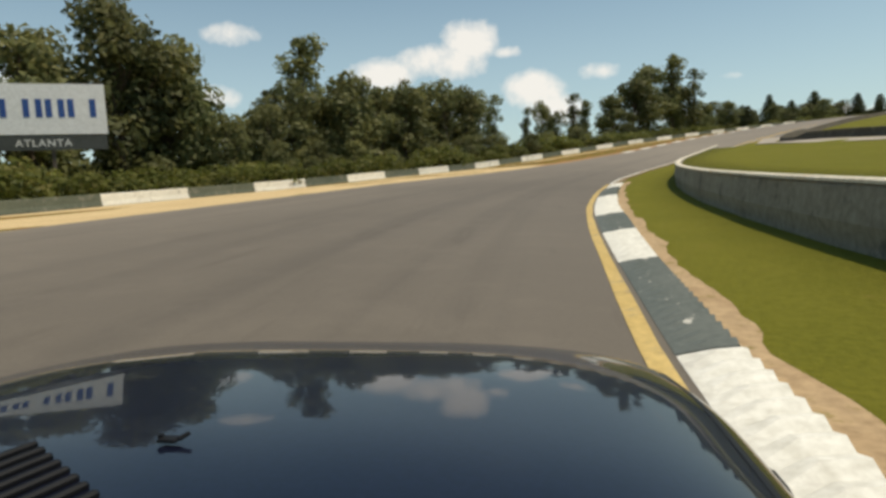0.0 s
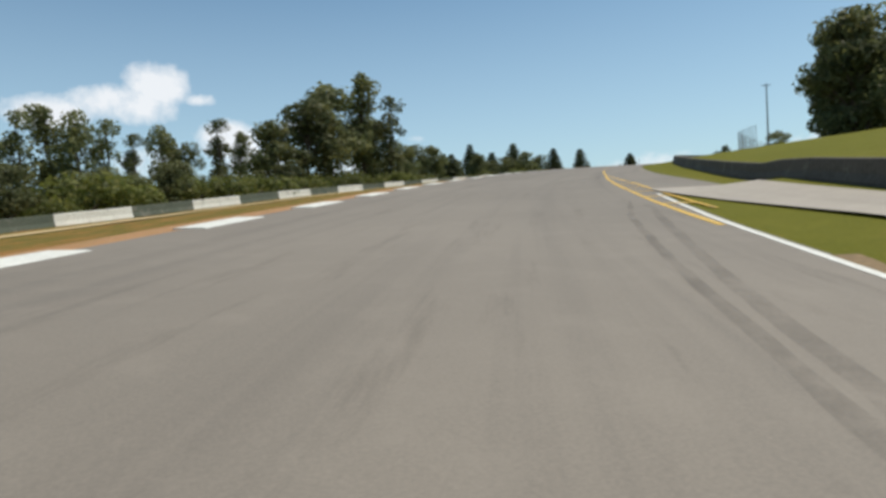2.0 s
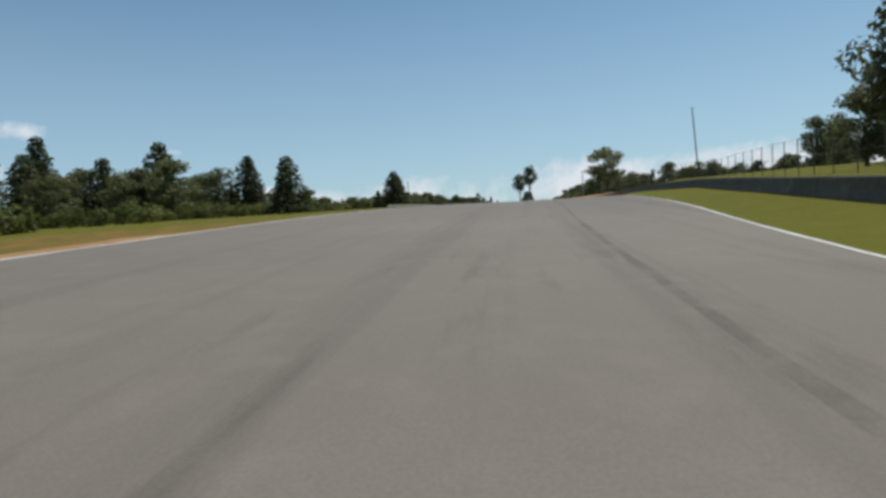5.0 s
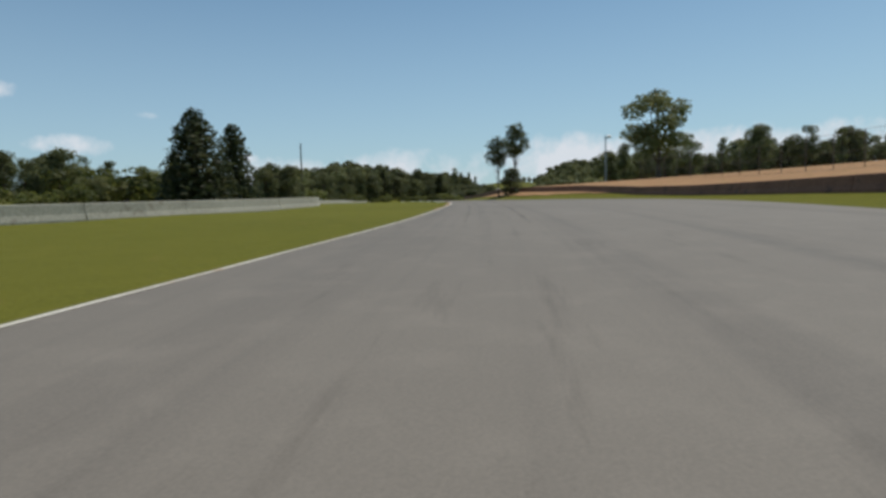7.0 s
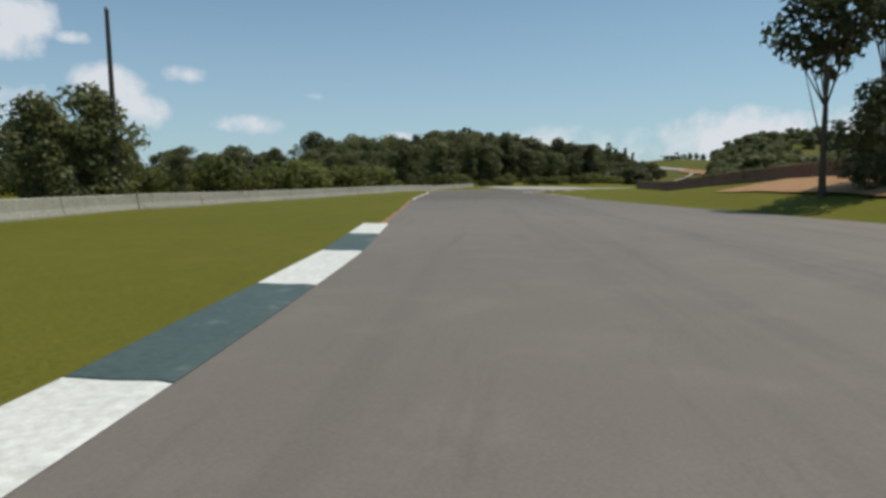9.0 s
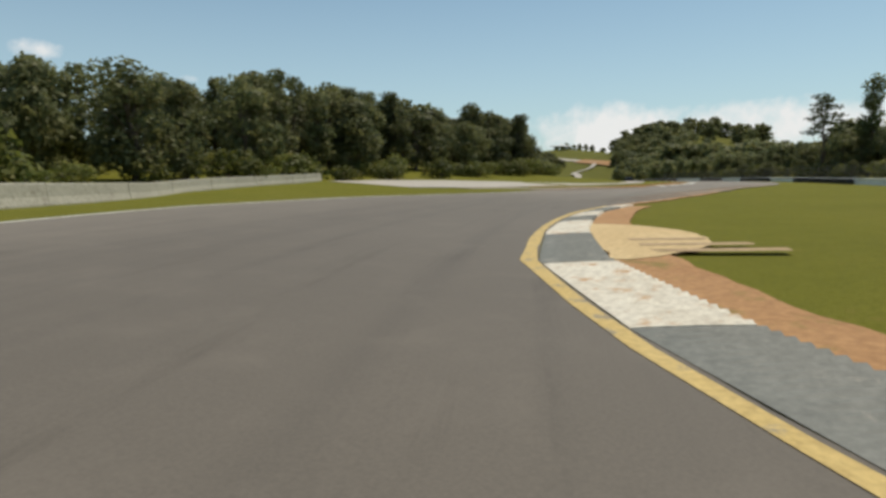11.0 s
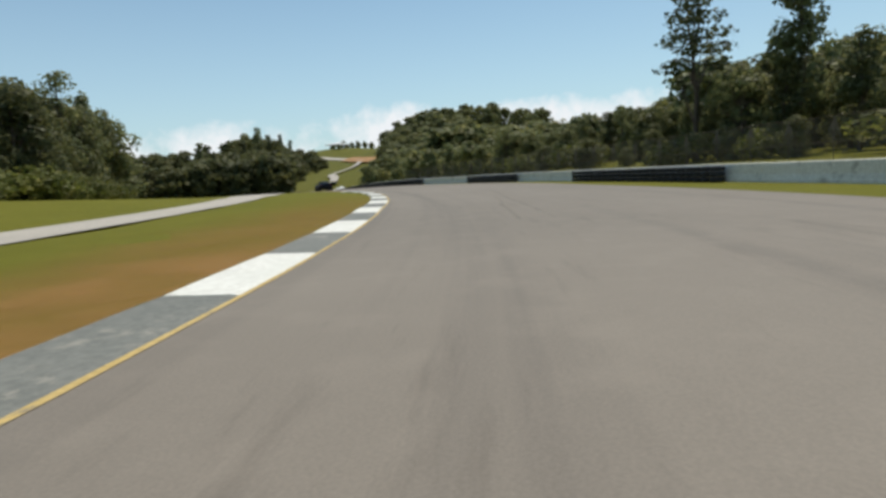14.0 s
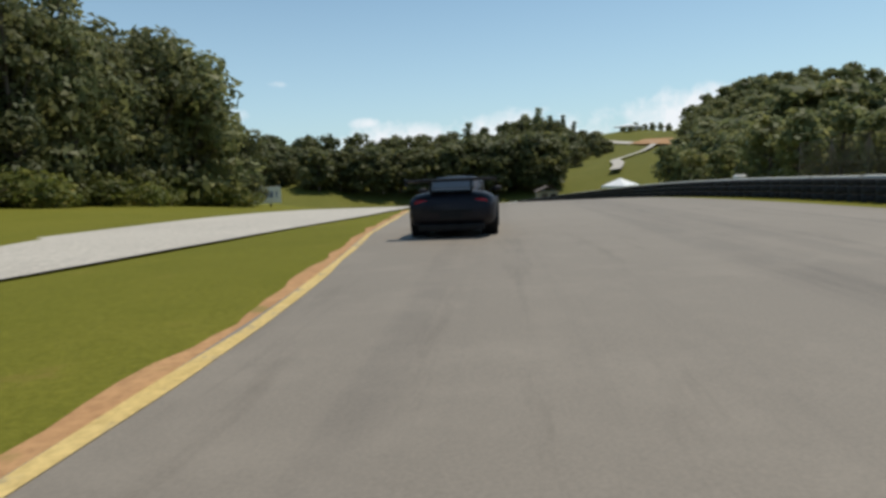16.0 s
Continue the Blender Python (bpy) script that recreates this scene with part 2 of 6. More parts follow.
def asphalt_mat(name, lo, hi, streak):
    m, nt, b = material(name, 0.78, 0.0, 0.35)
    uv = coords(nt, (1, 1, 1), "UV")           # u across, v along, in metres
    ob = coords(nt)
    along = nt.nodes.new("ShaderNodeMapping")
    along.inputs["Scale"].default_value = (0.75, 0.012, 1)
    nt.links.new(uv, along.inputs["Vector"])
    lanes = noise_of(nt, along.outputs[0], 1.0, 5.0, 0.6)
    sep = nt.nodes.new("ShaderNodeSeparateXYZ")
    nt.links.new(uv, sep.inputs[0])
    st = node(nt, "ShaderNodeMapRange")
    st.inputs["From Min"].default_value, st.inputs["From Max"].default_value = -100.0, 900.0
    nt.links.new(sep.outputs["Y"], st.inputs["Value"])
    broad = noise_of(nt, ob, 0.07, 4.0, 0.55)
    grain = noise_of(nt, ob, 38.0, 4.0, 0.7)
    mottle = noise_of(nt, ob, 1.3, 6.0, 0.6)
    col = ramp_of(nt, broad, [(0.3, lo), (0.7, hi)])
    col = mixed(nt, ramp_of(nt, lanes, [(0.50, (0, 0, 0)), (0.68, (0.75, 0.75, 0.75))]), col, streak)
    col = mixed(nt, 0.16, col, ramp_of(nt, grain, [(0.3, tuple(x * 0.5 for x in lo)), (0.7, tuple(x * 1.6 for x in hi))]))
    col = mixed(nt, ramp_of(nt, mottle, [(0.5, (0, 0, 0)), (0.8, (0.35, 0.35, 0.35))]), col, tuple(x * 1.25 for x in hi))
    # short dark smears of rubber along the way of travel
    sm = nt.nodes.new("ShaderNodeMapping")
    sm.inputs["Scale"].default_value = (1.6, 0.16, 1)
    nt.links.new(uv, sm.inputs["Vector"])
    col = mixed(nt, 1.0, col, ramp_of(nt, noise_of(nt, sm.outputs[0], 1.0, 7.0, 0.72), [(0.56, (1, 1, 1)), (0.76, (0.7, 0.69, 0.68))]), "MULTIPLY")
    # rubbered-in braking zones are darker than the rest of the lap
    laid = ramp_of(nt, st.outputs[0], [(0.13, (0.86, 0.86, 0.86)), (0.175, (1.36, 1.36, 1.36)), (0.27, (1.27, 1.27, 1.27)), (0.47, (1.24, 1.24, 1.24)), (0.49, (0.88, 0.88, 0.88)), (0.535, (0.88, 0.88, 0.88)), (0.575, (1.29, 1.29, 1.29))])
    side = node(nt, "ShaderNodeMapRange")
    side.inputs["From Min"].default_value, side.inputs["From Max"].default_value = -20.0, 20.0
    nt.links.new(sep.outputs["X"], side.inputs["Value"])
    off_line = ramp_of(nt, side.outputs[0], [(0.16, (1, 1, 1)), (0.36, (0, 0, 0)), (0.62, (0, 0, 0)), (0.85, (1, 1, 1))])
    laid = mixed(nt, off_line, laid, (1.3, 1.3, 1.3))
    col = mixed(nt, 1.0, col, laid, "MULTIPLY")
    nt.links.new(col, b.inputs["Base Color"])
    bumped(nt, b, grain, 0.2, 0.005)
    return m


def grass_mat(name, stops, dirt=None, dirt_at=0.62):
    m, nt, b = material(name, 0.95, 0.0, 0.1)
    v = coords(nt)
    broad = noise_of(nt, v, 0.09, 5.0, 0.6)
    mid = noise_of(nt, v, 0.9, 6.0, 0.65)
    fine = noise_of(nt, v, 14.0, 5.0, 0.75)
    col = ramp_of(nt, broad, [(0.28, stops[0]), (0.5, stops[1]), (0.72, stops[2])])
    col = mixed(nt, 0.5, col, ramp_of(nt, mid, [(0.3, stops[0]), (0.7, stops[2])]))
    col = mixed(nt, 0.4, col, ramp_of(nt, fine, [(0.25, tuple(x * 0.45 for x in stops[0])), (0.75, tuple(x * 1.3 for x in stops[2]))]))
    if dirt:
        col = mixed(nt, ramp_of(nt, mid, [(dirt_at - 0.06, (0, 0, 0)), (dirt_at + 0.16, (1, 1, 1))]), col, dirt)
    nt.links.new(col, b.inputs["Base Color"])
    bumped(nt, b, fine, 0.6, 0.05)
    return m


def leaf_mat(name, dark, light, dry):
    m, nt, b = material(name, 0.55, 0.0, 0.25)
    geo = nt.nodes.new("ShaderNodeNewGeometry")
    info = nt.nodes.new("ShaderNodeObjectInfo")
    col = ramp_of(nt, geo.outputs["Random Per Island"], [(0.0, dark), (0.75, light), (1.0, dry)])
    # whole boughs differ in tone, some yellower, some deeper green
    bough = noise_of(nt, coords(nt), 0.16, 3.0, 0.55)
    col = mixed(nt, 1.0, col, ramp_of(nt, bough, [(0.34, (0.70, 0.78, 0.80)), (0.52, (1.0, 1.0, 1.0)), (0.68, (1.30, 1.20, 0.95))]), "MULTIPLY")
    var = node(nt, "ShaderNodeHueSaturation")
    mr = node(nt, "ShaderNodeMapRange")
    mr.inputs["To Min"].default_value, mr.inputs["To Max"].default_value = 0.7, 1.3
    nt.links.new(info.outputs["Random"], mr.inputs["Value"])
    nt.links.new(mr.outputs[0], var.inputs["Value"])
    nt.links.new(col, var.inputs["Color"])
    nt.links.new(var.outputs[0], b.inputs["Base Color"])
    tr = nt.nodes.new("ShaderNodeBsdfTranslucent")
    nt.links.new(var.outputs[0], tr.inputs["Color"])
    mx = node(nt, "ShaderNodeMixShader", Fac=0.5)
    nt.links.new(b.outputs[0], mx.inputs[1])
    nt.links.new(tr.outputs[0], mx.inputs[2])
    nt.links.new(mx.outputs[0], nt.nodes["Material Output"].inputs["Surface"])
    return m


def rubber_mat():
    """Rubber laid on asphalt: dark, thin and broken."""
    m, nt, b = material("tyre_rubber_marks", 0.75, 0.0, 0.3)
    v = coords(nt)
    grain = noise_of(nt, v, 9.0, 6.0, 0.7)
    nt.links.new(ramp_of(nt, grain, [(0.3, (0.06, 0.052, 0.043)), (0.7, (0.10, 0.086, 0.07))]), b.inputs["Base Color"])
    brk = noise_of(nt, v, 0.8, 8.0, 0.75)
    fac = ramp_of(nt, brk, [(0.40, (0.02, 0.02, 0.02)), (0.70, (0.30, 0.30, 0.30))])
    tr = nt.nodes.new("ShaderNodeBsdfTransparent")
    mx = nt.nodes.new("ShaderNodeMixShader")
    nt.links.new(fac, mx.inputs[0])
    nt.links.new(tr.outputs[0], mx.inputs[1])
    nt.links.new(b.outputs[0], mx.inputs[2])
    nt.links.new(mx.outputs[0], nt.nodes["Material Output"].inputs["Surface"])
    return m


def dust_mat(name, lo, hi, along_stops):
    """A film of dry dust or clay, thinning out towards one side (u = 1) and along the road as the stops say."""
    m, nt, b = material(name, 0.95, 0.0, 0.1)
    v = coords(nt)
    broad = noise_of(nt, v, 0.35, 6.0, 0.65)
    fine = noise_of(nt, v, 7.0, 5.0, 0.7)
    nt.links.new(mixed(nt, 0.4, ramp_of(nt, broad, [(0.3, lo), (0.7, hi)]), ramp_of(nt, fine, [(0.3, tuple(x * 0.82 for x in lo)), (0.7, tuple(x * 1.08 for x in hi))])), b.inputs["Base Color"])
    sep = nt.nodes.new("ShaderNodeSeparateXYZ")
    nt.links.new(coords(nt, (1, 1, 1), "UV"), sep.inputs[0])
    across = ramp_of(nt, sep.outputs["X"], [(0.35, (1, 1, 1)), (0.98, (0, 0, 0))])
    along = ramp_of(nt, sep.outputs["Y"], [(q, (w, w, w)) for q, w in along_stops])
    blot = ramp_of(nt, broad, [(0.3, (0.45, 0.45, 0.45)), (0.65, (1, 1, 1))])
    fac = mixed(nt, 1.0, mixed(nt, 1.0, across, along, "MULTIPLY"), blot, "MULTIPLY")
    tr = nt.nodes.new("ShaderNodeBsdfTransparent")
    mx = nt.nodes.new("ShaderNodeMixShader")
    nt.links.new(fac, mx.inputs[0])
    nt.links.new(tr.outputs[0], mx.inputs[1])
    nt.links.new(b.outputs[0], mx.inputs[2])
    nt.links.new(mx.outputs[0], nt.nodes["Material Output"].inputs["Surface"])
    return m


M_ASPHALT = asphalt_mat("asphalt", (0.138, 0.118, 0.094), (0.184, 0.157, 0.125), (0.108, 0.093, 0.076))
M_APRON = asphalt_mat("old_asphalt", (0.25, 0.217, 0.176), (0.32, 0.278, 0.225), (0.20, 0.174, 0.141))
M_CONCRETE_ROAD = surface("pale_concrete_road", (0.38, 0.34, 0.285), (0.48, 0.435, 0.365), 0.2, 8.0)
M_GRASS = grass_mat("mown_grass", [(0.105, 0.112, 0.012), (0.14, 0.142, 0.016), (0.18, 0.165, 0.024)], (0.23, 0.14, 0.05), 0.68)
M_GRASS_DRY = grass_mat("dry_grass", [(0.11, 0.105, 0.018), (0.15, 0.13, 0.025), (0.21, 0.16, 0.04)], (0.36, 0.165, 0.055), 0.52)
M_FIELD = grass_mat("rough_field", [(0.08, 0.095, 0.015), (0.115, 0.12, 0.02), (0.16, 0.145, 0.035)], (0.22, 0.13, 0.05), 0.66)
M_CLAY = surface("red_clay", (0.34, 0.17, 0.07), (0.44, 0.25, 0.11), 0.5, 9.0, 0.95, wear=(0.24, 0.17, 0.05))
M_KERBGREY = surface("dusty_green_paint", (0.15, 0.152, 0.13), (0.20, 0.198, 0.17), 0.8, 12.0, 0.7, wear=(0.30, 0.28, 0.23))
M_YELLOW_WORN = surface("worn_yellow_paint", (0.50, 0.34, 0.10), (0.58, 0.42, 0.16), 1.0, 14.0, 0.7, wear=(0.28, 0.23, 0.15))
M_WHITE_DUST = surface("dusty_white_paint", (0.56, 0.48, 0.36), (0.76, 0.70, 0.58), 1.1, 12.0, 0.7, wear=(0.50, 0.31, 0.16))
M_TANDIRT = surface("tan_dirt", (0.34, 0.225, 0.12), (0.46, 0.33, 0.19), 1.6, 11.0, 0.95, wear=(0.22, 0.17, 0.05))
M_DIRT = surface("trodden_dirt", (0.19, 0.125, 0.06), (0.27, 0.185, 0.095), 0.6, 9.0, 0.95, wear=(0.15, 0.14, 0.03))
M_DUSTY = surface("dusty_paving", (0.23, 0.19, 0.145), (0.30, 0.25, 0.19), 0.35, 8.0, 0.9, wear=(0.17, 0.15, 0.125))
M_RUBBER = rubber_mat()
M_DUST = dust_mat("thrown_dust", (0.27, 0.205, 0.15), (0.37, 0.29, 0.215), [(0.0, 0), (0.3, 1)])
M_CLAYWASH = dust_mat("clay_washed_over_grass", (0.34, 0.16, 0.055), (0.42, 0.22, 0.085), [(0.0, 0.9), (0.35, 0.95), (0.6, 0.45), (1.0, 0.0)])
M_SAND = surface("tan_sand", (0.52, 0.36, 0.17), (0.66, 0.50, 0.27), 0.4, 9.0, 0.95)
M_WHITE = surface("white_paint", (0.73, 0.70, 0.60), (0.84, 0.805, 0.70), 0.8, 12.0, 0.6, wear=(0.60, 0.575, 0.51))
def chipped_mat(name, lo, hi, chip):
    """Weathered kerb paint with small pale chips and scrapes."""
    m, nt, b = material(name, 0.7, 0.0, 0.35)
    v = coords(nt)
    broad, grain = noise_of(nt, v, 0.9, 5.0, 0.6), noise_of(nt, v, 14.0, 6.0, 0.7)
    col = ramp_of(nt, broad, [(0.32, lo), (0.68, hi)])
    col = mixed(nt, 0.4, col, ramp_of(nt, grain, [(0.3, tuple(x * 0.6 for x in lo)), (0.7, tuple(x * 1.3 for x in hi))]))
    spots = noise_of(nt, v, 7.0, 3.0, 0.55)
    col = mixed(nt, ramp_of(nt, spots, [(0.665, (0, 0, 0)), (0.70, (1, 1, 1))]), col, chip)
    nt.links.new(col, b.inputs["Base Color"])
    bumped(nt, b, grain, 0.25, 0.02)
    return m


M_KERBCHIP = chipped_mat("chipped_grey_green_paint", (0.085, 0.105, 0.095), (0.135, 0.15, 0.135), (0.55, 0.53, 0.47))
M_GREEN = surface("dark_green_paint", (0.055, 0.085, 0.075), (0.085, 0.12, 0.105), 0.8, 12.0, 0.6, wear=(0.16, 0.18, 0.165))
M_YELLOW = surface("yellow_paint", (0.62, 0.36, 0.035), (0.74, 0.46, 0.06), 1.2, 14.0, 0.6, wear=(0.30, 0.23, 0.11))
M_CONCRETE = surface("weathered_concrete", (0.24, 0.215, 0.165), (0.37, 0.335, 0.265), 0.5, 7.0, 0.85, wear=(0.13, 0.12, 0.10))
M_TYRE = surface("black_rubber", (0.018, 0.018, 0.018), (0.035, 0.034, 0.033), 1.0, 12.0, 0.85)
M_BARK = surface("bark", (0.07, 0.05, 0.035), (0.15, 0.115, 0.085), 1.5, 9.0, 0.9, bump=0.6, scale=(1, 1, 0.25))
M_LEAF = leaf_mat("broad_leaves", (0.118, 0.128, 0.050), (0.205, 0.210, 0.086), (0.26, 0.245, 0.112))
M_LEAF2 = leaf_mat("yellow_green_leaves", (0.085, 0.10, 0.02), (0.185, 0.19, 0.045), (0.26, 0.23, 0.08))
M_NEEDLE = leaf_mat("pine_needles", (0.058, 0.072, 0.03), (0.115, 0.127, 0.05), (0.17, 0.16, 0.075))
M_STEEL = surface("galvanised_steel", (0.28, 0.29, 0.30), (0.42, 0.43, 0.44), 1.0, 15.0, 0.45, 0.9)
M_FENCE = surface("weathered_fence_wire", (0.13, 0.105, 0.08), (0.19, 0.155, 0.12), 1.0, 15.0, 0.7, 0.3)
M_WOODPOLE = surface("creosoted_wood", (0.07, 0.055, 0.045), (0.13, 0.105, 0.085), 2.0, 12.0, 0.9, scale=(1, 1, 0.2))


def part(name, bm, mat, parent=None, label="", smooth=False):
    me = bpy.data.meshes.new(name)
    bm.to_mesh(me)
    bm.free()
    for m in (mat if isinstance(mat, (list, tuple)) else [mat]):
        me.materials.append(m)
    if smooth:
        me.shade_smooth()
    ob = new(name, me)
    if parent:
        ob.parent = parent
    if label:
        ob["label"] = label
    return ob


def mesh_part(name, verts, faces, mat, parent=None, label="", uvs=None, smooth=False, mat_ids=None):
    me = bpy.data.meshes.new(name)
    me.from_pydata([tuple(v) for v in verts], [], faces)
    for m in (mat if isinstance(mat, (list, tuple)) else [mat]):
        me.materials.append(m)
    if mat_ids is not None:
        me.polygons.foreach_set("material_index", mat_ids)
    if uvs is not None:
        lay = me.uv_layers.new(name="UVMap")
        idx = np.empty(len(me.loops), dtype=np.int32)
        me.loops.foreach_get("vertex_index", idx)
        lay.data.foreach_set("uv", np.asarray(uvs, dtype=np.float32)[idx].ravel())
    if smooth:
        me.shade_smooth()
    me.update()
    ob = new(name, me)
    if parent:
        ob.parent = parent
    if label:
        ob["label"] = label
    return ob


def thing(name, label, category, group="", at=None, kind=""):
    ob = new(name)
    if at is not None:
        ob.matrix_basis = at if isinstance(at, Matrix) else Matrix.Translation(at)
    return tagged(ob, label, category, group, kind)


def add_box(bm, size, at=(0, 0, 0), rot=None, bevel=0.0):
    m = Matrix.LocRotScale(Vector(at), rot, Vector(size))
    r = bmesh.ops.create_cube(bm, size=1.0, matrix=m)
    if bevel:
        edges = list({e for v in r["verts"] for e in v.link_edges})
        bmesh.ops.bevel(bm, geom=edges, offset=bevel, segments=2, affect="EDGES", profile=0.6)
    return r


def add_tube(bm, p, q, r0, r1, n=8, caps=True):
    p, q = Vector(p), Vector(q)
    d = q - p
    m = Matrix.Translation((p + q) / 2) @ d.to_track_quat("Z", "Y").to_matrix().to_4x4()
    bmesh.ops.create_cone(bm, cap_ends=caps, segments=n, radius1=r0, radius2=r1, depth=d.length, matrix=m)

# ---------------------------------------------------------------- the lie of the land
# Control points of the driving line: x, y and the height of the road.
TRACK = [
    (-7.6, -59.5, -1.83),
    (-3.8, -29.8, -0.89),
    (0.0, 0.0, 0.05),
    (5.5, 26.2, 0.93),
    (16.3, 50.9, 2.35),
    (30.7, 74.2, 4.47),
    (48.3, 96.7, 7.10),
    (68.8, 117.5, 9.76),
    (91.0, 136.4, 12.21),
    (114.4, 153.9, 14.46),
    (138.7, 170.1, 16.37),
    (162.9, 186.0, 17.87),
    (186.4, 202.0, 18.97),
    (208.9, 219.4, 19.68),
    (229.0, 238.9, 20.09),
    (247.1, 260.1, 20.30),
    (265.3, 280.8, 20.40),
    (286.5, 297.9, 20.41),
    (311.1, 310.5, 20.30),
    (338.0, 318.7, 20.17),
    (365.9, 324.1, 20.07),
    (392.0, 332.2, 20.05),
    (415.6, 344.4, 19.91),
    (437.0, 360.7, 19.69),
    (463.1, 387.1, 19.12),
    (481.7, 408.0, 17.62),
    (499.7, 429.5, 15.69),
    (516.8, 451.6, 13.73),
    (534.0, 473.7, 11.77),
]

def spline(points, step=1.0):
    p = np.array(points)
    p = np.vstack([2 * p[0] - p[1], p, 2 * p[-1] - p[-2]])
    out = []
    for i in range(1, len(p) - 2):
        n = max(2, int(np.linalg.norm(p[i + 1] - p[i]) / 0.5))
        u = np.linspace(0, 1, n, endpoint=False)[:, None]
        a, b, c, d = p[i - 1], p[i], p[i + 1], p[i + 2]
        out.append(0.5 * (2 * b + (c - a) * u + (2 * a - 5 * b + 4 * c - d) * u ** 2 + (3 * b - a - 3 * c + d) * u ** 3))
    out = np.vstack(out + [p[-2:-1]])
    d = np.concatenate([[0], np.cumsum(np.linalg.norm(np.diff(out[:, :2], axis=0), axis=1))])
    s = np.arange(0, d[-1], step)
    return np.column_stack([np.interp(s, d, out[:, k]) for k in range(3)]), s


LINE, STATION = spline(TRACK)
_zero = int(np.argmin(LINE[:, 0] ** 2 + LINE[:, 1] ** 2))
STATION = STATION - STATION[_zero]           # station 0 where the drive begins
_g = np.gradient(LINE[:, :2], axis=0)
for _ in range(6):
    _g[1:-1] = (_g[:-2] + 2 * _g[1:-1] + _g[2:]) / 4
TANGENT = _g / np.linalg.norm(_g, axis=1)[:, None]
S0, S1 = float(STATION[0]), float(STATION[-1])

# edges of the paving, as metres left (-) and right (+) of the driving line, by station
EDGE_L = [(-58, -11), (0, -11.2), (20, -11.4), (33, -11.7), (40, -11.2), (46, -10.2), (53, -9.4), (63, -8.4), (80, -7.7), (100, -7.9), (120, -8.7), (140, -9.2), (160, -9.8), (180, -9.9), (200, -9.4), (212, -9.2), (229, -8.4), (258, -5.6), (285, -3.15), (289, -2.95), (297, -2.6), (312, -1.95), (318, -1.75), (331, -1.7), (351, -2.4), (375, -4.2), (394, -5.8), (403, -7), (409, -8.8), (417, -10.4), (431, -11.2), (443, -9.6), (454, -7.8), (459, -7), (466, -6.4), (472, -6.0), (484, -4.5), (492, -3.65), (499, -3.4), (508, -3.15), (514, -2.95), (520, -2.75), (549, -2.75), (553, -2.6), (577, -2), (581, -1.9), (602, -2.25), (606, -2.5), (612, -3.1), (633, -4), (682, -5), (974, -5)]
EDGE_R = [(-58, 0.82), (4, 0.9), (8, 1.0), (16, 1.2), (22, 1.4), (28, 1.5), (35, 1.54), (38, 1.6), (41, 1.72), (45, 1.82), (51, 2.1), (58.6, 2.55), (62, 2.85), (66.5, 3.12), (80, 3.95), (84, 4.15), (88, 4.4), (96, 4.8), (99, 7.9), (105, 7.8), (122, 6.9), (140, 6.1), (158, 5.1), (168, 4.8), (176, 4.35), (187, 4.7), (196, 5.1), (202, 5.8), (213, 7.2), (224, 8.2), (253, 9.8), (282, 13), (304, 15.4), (316, 16), (326, 15.8), (351, 12.5), (375, 9), (394, 7.4), (398, 7.2), (407, 5.6), (412, 3.3), (416, 1.75), (419, 0.9), (423, 0.15), (428, 0.15), (432, 0.4), (436, 0.8), (442, 1.8), (449, 3.8), (458, 5.4), (472, 7.2), (483, 7.6), (498, 8.2), (506, 8.6), (519, 9.4), (540, 9.4), (558, 9.3), (584, 10.6), (614, 10), (643, 8.2), (682, 7), (974, 7)]
# rise of the ground over the road's edge, by station: (12 m, 35 m, 80 m) out
RISE_L = [(-60, 0.0, -0.2, -2.0), (60, 0.0, -0.3, -2.0), (80, -0.3, -0.8, -2.5), (108, -0.3, -0.8, -2.5), (125, -0.2, -0.5, -2.0), (180, -0.2, -0.5, -1.2), (235, 0.2, 0.3, 0.0), (310, -0.1, 0.4, 1.0),
          (390, 0.0, 0.6, 4.0), (430, 0.0, 1.0, 5.0), (480, 0.0, 1.5, 6.5), (545, 0.1, 2.0, 8.0), (620, 0.1, 1.2, 7.0), (700, 0.0, 3.0, 8.0), (980, 1.0, 5.0, 10.0)]
RISE_R = [(-60, 0.85, 1.6, 2.5), (60, 0.85, 1.5, 3.0), (72, 0.5, 1.4, 3.0), (110, 0.9, 2.0, 3.0), (200, 0.9, 2.4, 3.5), (262, 0.8, 1.8, 2.6), (290, 2.3, 3.0, 3.2), (372, 2.1, 2.8, 3.0), (395, 0.6, 1.6, 2.5),
          (445, 0.1, 0.8, 2.5), (510, 0.1, 0.8, 3.0), (600, 0.0, 0.6, 3.0), (690, 0.0, 1.0, 5.0), (980, 1.0, 4.0, 8.0)]
WALL_A = [(-25, 3.75), (11, 3.95), (22, 4.3), (40, 4.55), (55, 4.75), (67.3, 4.6)]   # face of the retaining wall
BANK_R = [(-58, -0.03), (39, -0.03), (88, -0.02), (205, -0.02), (240, 0.0), (409, -0.02), (438, -0.02), (477, 0.01), (584, 0.0), (974, 0.0)]   # rise per metre to the right
BANK_L = [(-58, -0.03), (20, -0.04), (110, -0.045), (215, -0.045), (260, -0.02), (300, 0.0), (385, 0.0), (403, -0.03), (440, -0.03), (465, -0.01), (480, 0.0), (974, 0.0)]   # the same, left of the driving line


def table(rows, s, k=1):
    return np.interp(s, [r[0] for r in rows], [r[k] for r in rows])


